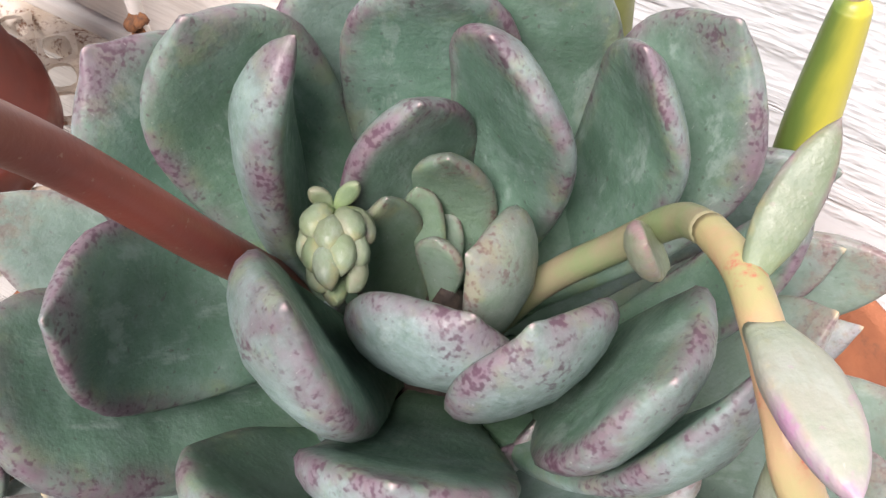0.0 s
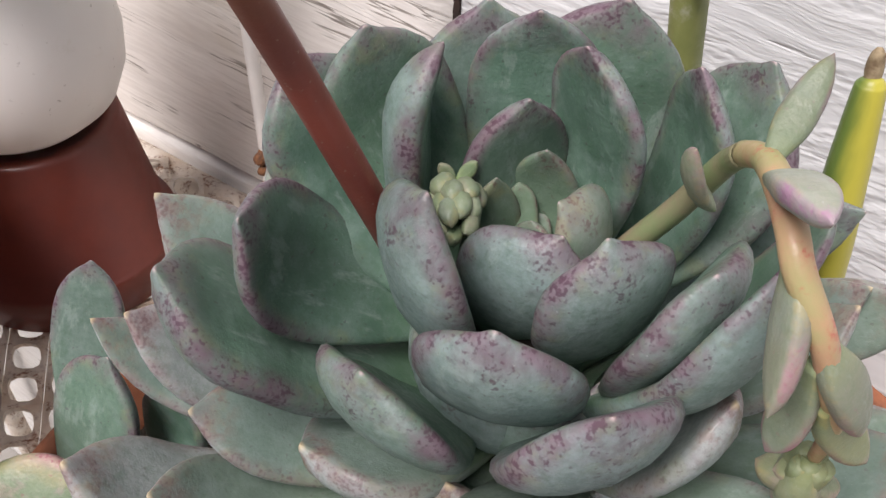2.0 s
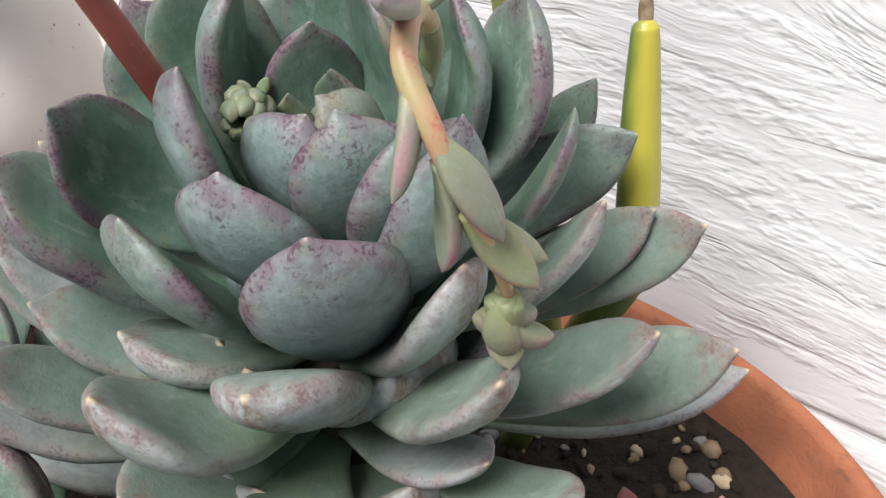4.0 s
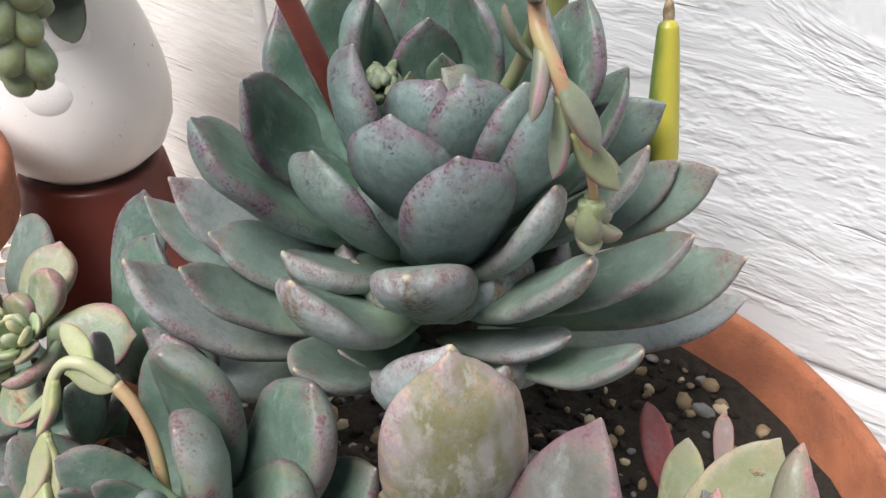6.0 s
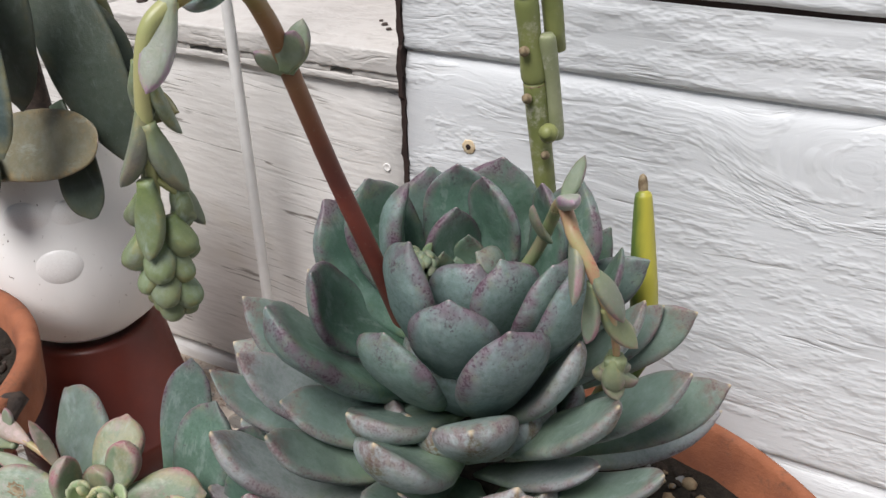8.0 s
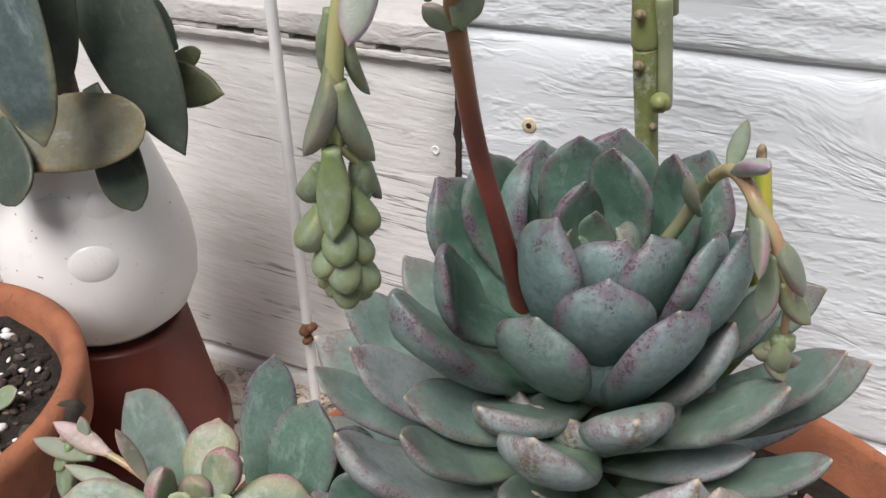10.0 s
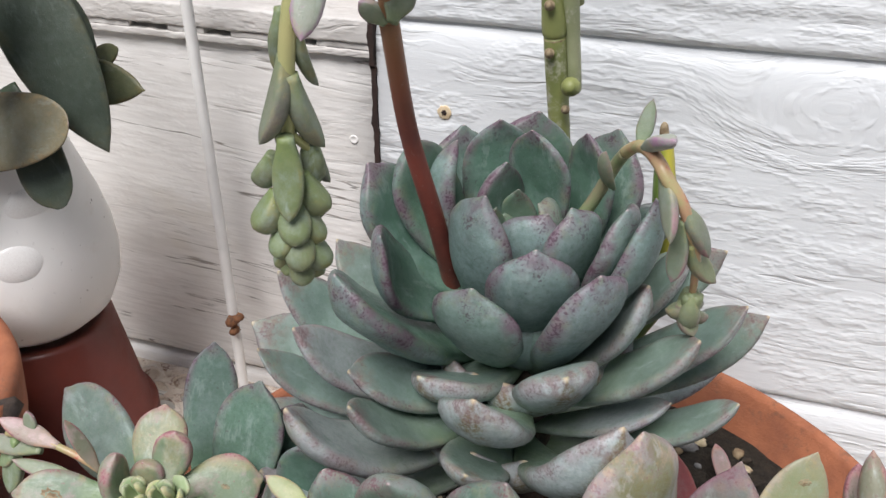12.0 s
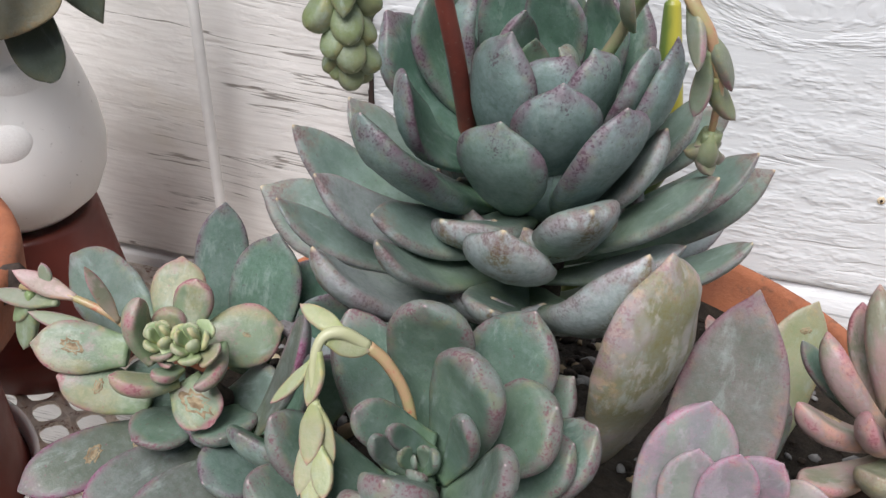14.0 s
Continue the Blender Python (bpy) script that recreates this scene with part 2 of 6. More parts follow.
def wood_material(name, paint, shade, grey=0.0, knots=()):
    """White paint over rough-sawn wood: patches of raised grain along x, bending round knots; grime, chips."""
    g = Nodes(name)
    place = g.add("ShaderNodeSeparateXYZ")
    g.link(g.coord, place.inputs[0])
    height = g.math("ADD", place.outputs[2], g.math("MULTIPLY", place.outputs[0], 0.06 if grey > 0.5 else 0.0))
    ring = None
    for x, z, rx, rz in knots:
        dx = g.math("DIVIDE", g.math("SUBTRACT", place.outputs[0], x), rx)
        dz = g.math("DIVIDE", g.math("SUBTRACT", place.outputs[2], z), rz)
        far = g.math("SQRT", g.math("ADD", g.math("MULTIPLY", dx, dx), g.math("MULTIPLY", dz, dz)))
        near = g.ramp(far, 2.2, 0.5)
        bent = g.math("ADD", g.math("MULTIPLY", far, rz * 0.8), z)
        height = g.math("ADD", g.math("MULTIPLY", height, g.math("SUBTRACT", 1.0, near)), g.math("MULTIPLY", bent, near))
        ring = near if ring is None else g.math("MAXIMUM", ring, near)
    joined = g.add("ShaderNodeCombineXYZ")
    g.link(place.outputs[0], joined.inputs[0])
    g.link(place.outputs[1], joined.inputs[1])
    g.link(height, joined.inputs[2])
    off = g.add("ShaderNodeVectorMath")
    g.link(joined.outputs[0], off.inputs[0])
    g.link(g.math("MULTIPLY", g.info.outputs["Random"], 13.0), off.inputs[1])
    vec = off.outputs[0]
    flow = g.add("ShaderNodeTexNoise")
    g.link(g.stretch(vec, (9, 9, 14)), flow.inputs["Vector"])
    flow.inputs["Scale"].default_value, flow.inputs["Detail"].default_value = 1.0, 3.0
    bend = g.add("ShaderNodeVectorMath")
    bend.operation = "MULTIPLY_ADD"
    g.link(flow.outputs["Color"], bend.inputs[0])
    bend.inputs[1].default_value = (0.0, 0.0, 0.010 if grey > 0.5 else 0.030)
    g.link(vec, bend.inputs[2])
    wavy = bend.outputs[0]
    coarse = g.noise(g.stretch(wavy, (15, 40, 185) if grey < 0.5 else (18, 50, 260)), 1.0, 3, 0.5)
    middle = g.noise(g.stretch(wavy, (45, 70, 480)), 1.0, 3, 0.6)
    fine = g.noise(g.stretch(vec, (150, 200, 1600)), 1.0, 3, 0.6)
    lumps = g.noise(g.stretch(vec, (90, 90, 150)), 1.0, 4, 0.6)
    crack = g.ramp(coarse, 0.40, 0.33)
    patch = g.noise(g.stretch(vec, (22, 30, 45)), 1.0, 4, 0.65)
    show = g.ramp(patch, 0.42, 0.62, 0.15, 1.0)
    if ring is not None:
        show = g.math("MAXIMUM", show, g.math("MULTIPLY", ring, 0.5))
    colour = g.mix(g.ramp(middle, 0.35, 0.72, 0.0, 0.5), (*paint, 1), (*shade, 1))
    grime = g.math("MULTIPLY", g.math("MULTIPLY", crack, show), 0.20)
    colour = g.mix(grime, colour, (0.34, 0.32, 0.30, 1))
    split = None
    if grey > 0.5:
        lines = g.ramp(g.noise(g.stretch(wavy, (12, 60, 420)), 1.0, 5, 0.7), 0.52, 0.68, 0.0, 0.2)
        colour = g.mix(lines, colour, (0.36, 0.32, 0.28, 1))
        # long open splits, now and then
        level = g.noise(g.stretch(wavy, (7, 30, 150)), 1.0, 3, 0.55)
        split = g.math("MULTIPLY", g.ramp(g.math("ABSOLUTE", g.math("SUBTRACT", level, 0.5)), 0.022, 0.006), g.ramp(g.noise(g.stretch(vec, (14, 30, 60)), 1.0, 3, 0.6), 0.50, 0.60))
        colour = g.mix(g.math("MULTIPLY", split, 0.75), colour, (0.13, 0.11, 0.09, 1))
    dust = g.ramp(g.noise(g.stretch(vec, (10, 30, 60)), 1.0, 4, 0.6), 0.5, 0.8, 0.0, 0.12 + grey * 0.5)
    colour = g.mix(dust, colour, (0.50, 0.47, 0.43, 1))
    stain = g.ramp(g.noise(vec, 9.0, 4, 0.6), 0.60, 0.75, 0.0, 0.10 + grey * 0.3)
    colour = g.mix(stain, colour, (0.58, 0.50, 0.34, 1))
    chip = g.ramp(g.noise(g.stretch(vec, (110, 200, 240)), 1.0, 5, 0.7), 0.735 - grey * 0.04, 0.765, 0.0, 0.85)
    colour = g.mix(chip, colour, (0.20, 0.17, 0.14, 1))
    relief = g.math("SUBTRACT", g.math("ADD", g.math("MULTIPLY", coarse, 1.9), middle), g.math("MULTIPLY", crack, 1.2))
    relief = g.math("MULTIPLY", relief, show)
    relief = g.math("ADD", relief, g.math("ADD", g.math("MULTIPLY", fine, 0.12), g.math("MULTIPLY", lumps, 0.15)))
    relief = g.math("SUBTRACT", relief, g.math("MULTIPLY", chip, 0.5))
    if split is not None:
        relief = g.math("SUBTRACT", relief, g.math("MULTIPLY", split, 1.6))
    return g.done(colour, g.ramp(middle, 0.3, 0.7, 0.5, 0.66), relief, 0.42 if grey < 0.5 else 0.26, 0.0013 if grey < 0.5 else 0.0008)


BLUE_LEAF = leaf_material("blue_green_leaf", (0.114, 0.207, 0.156), (0.060, 0.118, 0.088), (0.225, 0.318, 0.305), (0.170, 0.104, 0.140), (0.062, 0.022, 0.042), 0.85, 0.66)
# pale waxy underside, lightened further in the colour for missing frontal light
AGED_LEAF = leaf_material("older_blue_green_leaf", (0.195, 0.272, 0.240), (0.120, 0.178, 0.152), (0.500, 0.580, 0.585), (0.26, 0.165, 0.185), (0.095, 0.042, 0.050), 0.55, 0.45, aged=1.0)
GREEN_LEAF = leaf_material("soft_green_leaf", (0.130, 0.200, 0.154), (0.082, 0.138, 0.108), (0.215, 0.275, 0.245), (0.25, 0.165, 0.19), (0.14, 0.038, 0.06), 0.6, 0.65)
MAUVE_LEAF = leaf_material("mauve_tipped_leaf", (0.112, 0.135, 0.108), (0.074, 0.096, 0.076), (0.18, 0.22, 0.20), (0.27, 0.14, 0.21), (0.17, 0.035, 0.085), 0.95, 0.8)
INNER_LEAF = leaf_material("young_leaf", (0.155, 0.238, 0.165), (0.118, 0.190, 0.138), (0.210, 0.275, 0.232), (0.20, 0.13, 0.13), (0.10, 0.035, 0.042), 0.5, 0.6)
YOUNG_LEAF = leaf_material("pale_young_leaf", (0.36, 0.44, 0.235), (0.29, 0.37, 0.21), (0.38, 0.44, 0.28), (0.40, 0.34, 0.27), (0.30, 0.12, 0.12), 0.4, 0.2)
PALE_LEAF = leaf_material("variegated_leaf", (0.200, 0.262, 0.172), (0.130, 0.185, 0.122), (0.26, 0.275, 0.22), (0.40, 0.205, 0.225), (0.26, 0.075, 0.10), 0.95, 0.7, (0.28, 0.265, 0.145))
PINK_LEAF = leaf_material("pink_leaf", (0.31, 0.27, 0.31), (0.23, 0.25, 0.25), (0.32, 0.27, 0.31), (0.43, 0.235, 0.32), (0.38, 0.10, 0.17), 0.85, 0.5, (0.26, 0.30, 0.25))
GHOST_LEAF = leaf_material("grey_rose_leaf", (0.42, 0.40, 0.385), (0.31, 0.335, 0.30), (0.42, 0.40, 0.39), (0.40, 0.29, 0.33), (0.24, 0.08, 0.13), 0.6, 0.4, (0.190, 0.180, 0.055), stain_at=0.40, bloom=0.30)
DUSK_LEAF = leaf_material("grey_mauve_leaf", (0.175, 0.170, 0.165), (0.112, 0.128, 0.115), (0.215, 0.195, 0.190), (0.27, 0.150, 0.185), (0.15, 0.05, 0.075), 0.75, 0.55)
OLIVE_LEAF = leaf_material("olive_leaf", (0.125, 0.140, 0.072), (0.085, 0.100, 0.055), (0.135, 0.145, 0.085), (0.16, 0.13, 0.07), (0.05, 0.03, 0.02), 0.4, 0.5, bloom=0.05)
DARK_LEAF = leaf_material("dark_grey_green_leaf", (0.056, 0.073, 0.054), (0.046, 0.063, 0.048), (0.070, 0.086, 0.068), (0.14, 0.14, 0.09), (0.03, 0.028, 0.02), 0.35, 0.2, bloom=0.05)
TAN_LEAF = leaf_material("ageing_tan_leaf", (0.21, 0.19, 0.12), (0.16, 0.155, 0.11), (0.21, 0.195, 0.14), (0.26, 0.19, 0.09), (0.05, 0.04, 0.025), 0.5, 0.35)
HANGING_BUD = leaf_material("hanging_bud_green", (0.185, 0.225, 0.105), (0.135, 0.178, 0.090), (0.190, 0.225, 0.135), (0.20, 0.20, 0.13), (0.12, 0.10, 0.06), 0.3, 0.15, bloom=0.30)
CALYX_LEAF = leaf_material("grey_green_calyx", (0.235, 0.268, 0.150), (0.175, 0.212, 0.125), (0.235, 0.262, 0.175), (0.33, 0.22, 0.22), (0.24, 0.09, 0.12), 0.7, 0.3)
BUD_LEAF = leaf_material("bud_green", (0.215, 0.285, 0.158), (0.155, 0.222, 0.125), (0.215, 0.268, 0.170), (0.32, 0.27, 0.21), (0.25, 0.10, 0.12), 0.4, 0.2)
BRACT_LEAF = leaf_material("pale_bract", (0.23, 0.265, 0.18), (0.18, 0.22, 0.155), (0.24, 0.265, 0.20), (0.36, 0.20, 0.24), (0.32, 0.08, 0.15), 0.85, 0.3)
CREAM_BRACT = leaf_material("cream_green_bract", (0.36, 0.38, 0.22), (0.28, 0.32, 0.18), (0.38, 0.39, 0.26), (0.42, 0.24, 0.24), (0.34, 0.09, 0.13), 0.8, 0.3)
GREY_BRACT = leaf_material("grey_green_bract", (0.205, 0.235, 0.155), (0.155, 0.190, 0.125), (0.205, 0.225, 0.170), (0.145, 0.130, 0.135), (0.12, 0.08, 0.09), 0.6, 0.2)
SLATE_LEAF = leaf_material("slate_bract", (0.165, 0.205, 0.140), (0.125, 0.165, 0.115), (0.190, 0.205, 0.180), (0.24, 0.15, 0.20), (0.20, 0.06, 0.11), 0.9, 0.3)
LILAC_LEAF = leaf_material("lilac_bract", (0.33, 0.35, 0.285), (0.27, 0.295, 0.24), (0.34, 0.355, 0.32), (0.36, 0.27, 0.34), (0.42, 0.16, 0.34), 0.7, 0.4)
ROSE_LEAF = leaf_material("rosy_brown_leaf", (0.36, 0.255, 0.245), (0.27, 0.235, 0.20), (0.38, 0.265, 0.265), (0.42, 0.170, 0.205), (0.18, 0.04, 0.05), 0.8, 0.5, (0.17, 0.19, 0.12))
CREAM_LEAF = leaf_material("cream_green_leaf", (0.29, 0.32, 0.20), (0.235, 0.28, 0.18), (0.29, 0.31, 0.21), (0.38, 0.30, 0.24), (0.25, 0.12, 0.08), 0.5, 0.3, (0.25, 0.26, 0.14))
g = Nodes("red_brown_stem")
xyz = g.add("ShaderNodeSeparateXYZ")
g.link(g.coord, xyz.inputs[0])
high = g.math("ADD", xyz.outputs[2], g.math("MULTIPLY", g.noise(g.coord, 120, 3), 0.012))
colour = g.mix(g.ramp(g.noise(g.coord, 70, 4), 0.3, 0.7), (0.26, 0.064, 0.046, 1), (0.17, 0.050, 0.040, 1))
colour = g.mix(g.ramp(high, 0.640, 0.690), colour, (0.25, 0.125, 0.055, 1))
colour = g.mix(g.ramp(high, 0.695, 0.710), colour, (0.24, 0.200, 0.065, 1))
colour = g.mix(g.ramp(g.noise(g.coord, 900, 3), 0.66, 0.72, 0.0, 0.5), colour, (0.30, 0.22, 0.17, 1))
STEM_RED = g.done(colour, 0.38, g.noise(g.coord, 900, 3), 0.2, 0.0003)
STEM_GREEN = plain_material("green_stem", (0.40, 0.38, 0.17), (0.33, 0.36, 0.15), 0.42, 60, 900, 0.2)
STEM_BLUSH = plain_material("blush_stem", (0.27, 0.205, 0.140), (0.185, 0.245, 0.115), 0.42, 90, 900, 0.2)
STEM_PALE = plain_material("pale_stem", (0.45, 0.46, 0.29), (0.40, 0.42, 0.23), 0.42, 80, 900, 0.2)
STEM_PEACH = plain_material("peach_stem", (0.48, 0.27, 0.17), (0.34, 0.32, 0.15), 0.42, 110, 900, 0.2, dirt=(0.44, 0.09, 0.07), dirt_from=0.55)
PENCIL = plain_material("pencil_stem", (0.255, 0.275, 0.098), (0.175, 0.205, 0.066), 0.5, 50, 600, 0.3, dirt=(0.40, 0.40, 0.29))
g = Nodes("yellow_green_stub")
xyz = g.add("ShaderNodeSeparateXYZ")
g.link(g.coord, xyz.inputs[0])
across = g.math("ADD", g.math("ADD", xyz.outputs[0], g.math("MULTIPLY", xyz.outputs[2], 0.122)), g.math("MULTIPLY", g.noise(g.stretch(g.coord, (300, 300, 60)), 1.0, 3), 0.003))
STUB = g.done(g.mix(g.ramp(across, 0.3695, 0.3745), (0.105, 0.165, 0.035, 1), (0.45, 0.41, 0.055, 1)), 0.42, g.noise(g.coord, 700, 3), 0.2, 0.0003)
PENCIL_PALE = plain_material("pale_pencil_stem", (0.33, 0.35, 0.21), (0.25, 0.28, 0.15), 0.5, 60, 600, 0.3, dirt=(0.46, 0.45, 0.36))
SCAR = plain_material("corky_scar", (0.36, 0.29, 0.18), (0.15, 0.10, 0.055), 0.8, 300, 900, 0.8)
WOOD_RIGHT = wood_material("painted_siding", (0.725, 0.750, 0.760), (0.655, 0.680, 0.695), knots=((0.3615, 0.593, 0.034, 0.017),))
WOOD_LEFT = wood_material("weathered_painted_wood", (0.78, 0.765, 0.735), (0.61, 0.59, 0.56), 0.55)
WOOD_LEDGE = wood_material("grimy_white_ledge", (0.60, 0.58, 0.55), (0.46, 0.43, 0.40), 0.32)
TERRACOTTA = plain_material("terracotta", (0.38, 0.135, 0.064), (0.235, 0.082, 0.042), 0.82, 38, 600, 0.8, 0.0007, dirt=(0.20, 0.085, 0.048))
PLASTIC = plain_material("red_brown_plastic", (0.165, 0.036, 0.024), (0.130, 0.030, 0.021), 0.40, 40, 900, 0.12)
g = Nodes("white_glaze")
speck = g.math("MULTIPLY", g.ramp(g.noise(g.coord, 330, 2, 0.5), 0.70, 0.74), g.ramp(g.noise(g.coord, 30, 3, 0.5), 0.45, 0.65, 0.1, 0.9))
colour = g.mix(g.ramp(g.noise(g.coord, 14, 4), 0.3, 0.7), (0.88, 0.87, 0.84, 1), (0.83, 0.81, 0.78, 1))
colour = g.mix(g.ramp(g.noise(g.coord, 40, 5, 0.7), 0.58, 0.78, 0.0, 0.25), colour, (0.55, 0.47, 0.36, 1))
GLAZE = g.done(g.mix(speck, colour, (0.12, 0.08, 0.05, 1)), 0.28, g.noise(g.coord, 200, 3), 0.03, 0.0004)
SOIL = plain_material("potting_soil", (0.014, 0.011, 0.007), (0.034, 0.026, 0.017), 0.95, 260, 700, 1.0, 0.002)
METAL = plain_material("white_rusty_metal", (0.76, 0.70, 0.62), (0.62, 0.51, 0.40), 0.6, 60, 500, 0.6, dirt=(0.19, 0.065, 0.022), dirt_from=0.485)
ROD = plain_material("white_painted_rod", (0.80, 0.79, 0.76), (0.74, 0.73, 0.70), 0.4, 120, 500, 0.2)
RUST = plain_material("rust", (0.24, 0.10, 0.04), (0.10, 0.05, 0.03), 0.85, 500, 1200, 0.8)
GROUND = plain_material("concrete", (0.27, 0.26, 0.24), (0.19, 0.18, 0.17), 0.9, 3, 60, 0.6, 0.004)


# ---- the leaf ----
def leaf_mesh(name, length, width, thick, material, bow=0.10, cup=0.06, wide=0.70, point=0.70, heel=0.36, seed=0, mucro=1.0, stations=24, segs=20, hook=0.0, keel=0.30, crisp=2.7):
    """A fleshy leaf along x, its upper face towards z: nearly flat above, keeled below, with shoulders and a small nib."""
    verts, faces, rim, along, below, mid_line = [], [], [], [], [], []
    rings = []
    for i in range(stations + 1):
        s = i / stations
        s = s if s < 0.5 else 1 - 0.5 * ((1 - s) / 0.5) ** 1.8
        if s < wide:
            u = s / wide
            w = heel + (1 - heel) * (u * u * (3 - 2 * u)) ** 0.85
            t = 0.60 + 0.40 * math.sin(u * math.pi / 2)
        else:
            u = (s - wide) / (1 - wide)
            w = max(1 - u ** crisp, 0.0) ** point
            t = max(1 - u ** 3.4, 0.0) ** 0.6
        w *= width / 2
        t *= thick
        nib = mucro * math.exp(-((1 - s) / 0.011) ** 2)
        x = length * s
        mid = -4 * bow * length * s * (1 - s) + hook * length * (max(s - 0.55, 0) ** 2 / 0.2025 - s)
        slope = -4 * bow * (1 - 2 * s) + hook * (2 * max(s - 0.55, 0) / 0.2025 - 1)
        k = 1 / math.hypot(1, slope)
        tx, tz = k, slope * k
        x += tx * 0.0013 * nib * (width / 0.03)
        mid += tz * 0.0013 * nib * (width / 0.03)
        ring = []
        for j in range(segs):
            a = 2 * math.pi * j / segs
            c, d = math.cos(a), math.sin(a)
            flat = math.copysign(abs(c) ** 0.76, c)
            y = w * flat
            if d > 0:
                z = 0.32 * t * abs(d) ** 0.8
            else:
                ridge = (1 - abs(flat)) * keel * s + abs(d) ** 0.85 * (1 - keel * s)
                z = -0.68 * t * ridge
            q = (2 * y / width) ** 2
            z += cup * width * q * (0.35 + 0.65 * s)
            n = noise.noise((x * 70 + seed * 3.7, y * 70, seed * 1.3))
            m = noise.noise((x * 45, y * 30 + 5, seed * 2.1 + 4))
            z += 0.05 * width * n * s
            ring.append(len(verts))
            verts.append((x - tz * z, y * (1 + 0.06 * m), mid + tx * z))
            tip = max((s - 0.80) / 0.20, 0.0)
            rim.append(min(1.0, max(abs(c) ** 2.0, tip * 0.9)))
            along.append(s)
            below.append(1.0 if d < -0.2 else (0.0 if d > 0.05 else 0.5))
            mid_line.append(max(1 - abs(flat) * 1.5, 0.0))
        rings.append(ring)
    for a, b in zip(rings, rings[1:]):
        for k in range(segs):
            j = (k + 1) % segs
            faces.append((a[k], a[j], b[j], b[k]))
    faces.append(tuple(rings[0][::-1]))
    faces.append(tuple(rings[-1]))
    me = bpy.data.meshes.new(name)
    me.from_pydata(verts, [], faces)
    for key, values in (("rim", rim), ("along", along), ("below", below), ("keel", mid_line)):
        me.attributes.new(key, "FLOAT", "POINT").data.foreach_set("value", values)
    me.polygons.foreach_set("use_smooth", [True] * len(me.polygons))
    me.materials.append(material)
    me.update()
    return me


def leaf_pose(foot, tip, up=(0, 0, 1), twist=0.0):
    x = (Vector(tip) - Vector(foot)).normalized()
    z = Vector(up) - x * x.dot(Vector(up))
    z.normalize()
    y = z.cross(x)
    m = Matrix((x, y, z)).transposed().to_4x4()
    return Matrix.Translation(foot) @ m @ Matrix.Rotation(radians(twist), 4, "X")


def leaf(parent, foot, tip, width, material, thick=None, up=(0, 0, 1), twist=0.0, name="leaf", label="", **shape):
    length = (Vector(tip) - Vector(foot)).length
    shape.setdefault("seed", random.random() * 40)
    me = leaf_mesh(name, length, width, thick or width * 0.30, material, **shape)
    return part(name, me, material, parent, label, leaf_pose(foot, tip, up, twist))


def scar_on(ob, s, across, size, label="dry corky scar"):
    """A thin cracked scab on a leaf's upper face, at a share of its length and half width."""
    top = max(v.co.x for v in ob.data.vertices)
    half = max(v.co.y for v in ob.data.vertices)
    ahead = [v for v in ob.data.vertices if v.normal.z > 0.2]
    v = min(ahead, key=lambda q: (q.co.x - s * top) ** 2 + (q.co.y - across * half) ** 2)
    turn = v.normal.to_track_quat("Z", "Y").to_matrix().to_4x4()
    m = ob.matrix_basis @ Matrix.Translation(v.co) @ turn @ Matrix.Diagonal((1.5, 0.8, 1, 1))
    bm = lathe([(0, 0.0000), (size * 0.3, 0.0002), (size * 0.5, -0.0001), (size * 0.7, 0.0002), (size * 0.85, -0.0001), (size * 0.95, -0.0012), (0, -0.0012)], 21, wobble=0.9)
    mesh = finish("scar", bm, SCAR)
    child = new("scar", mesh)
    child.parent = ob
    child.matrix_parent_inverse = Matrix.Identity(4)
    child.matrix_basis = ob.matrix_basis.inverted() @ m
    tagged(child, label)


def rosette(parent, axis_foot, axis_way, rows, material, **shape):
    """Leaves round a short stem. Rows: height of the foot along the axis, its distance from it, tip x, y, z, width, twist, bow."""
    fat = shape.pop("fat", 0.30)
    a, w = Vector(axis_foot), Vector(axis_way).normalized()
    for height, off, x, y, z, width, twist, bow in rows:
        tip = Vector((x, y, z))
        root = a + w * height
        out = tip - root
        out -= w * out.dot(w)
        foot = root + out.normalized() * off
        leaf(parent, foot, tip, width, material, thick=width * fat, up=w, twist=twist, bow=bow, **shape)


# ---- ground, table, wall ----
def ground_sheet():
    bm = bmesh.new()
    bmesh.ops.create_grid(bm, x_segments=40, y_segments=40, size=1500)
    for v in bm.verts:
        v.co.z = -0.376
    ob = new("ground", finish("ground", bm, GROUND))
    tagged(ob, "grey concrete ground below the table", "ground", kind="structure")


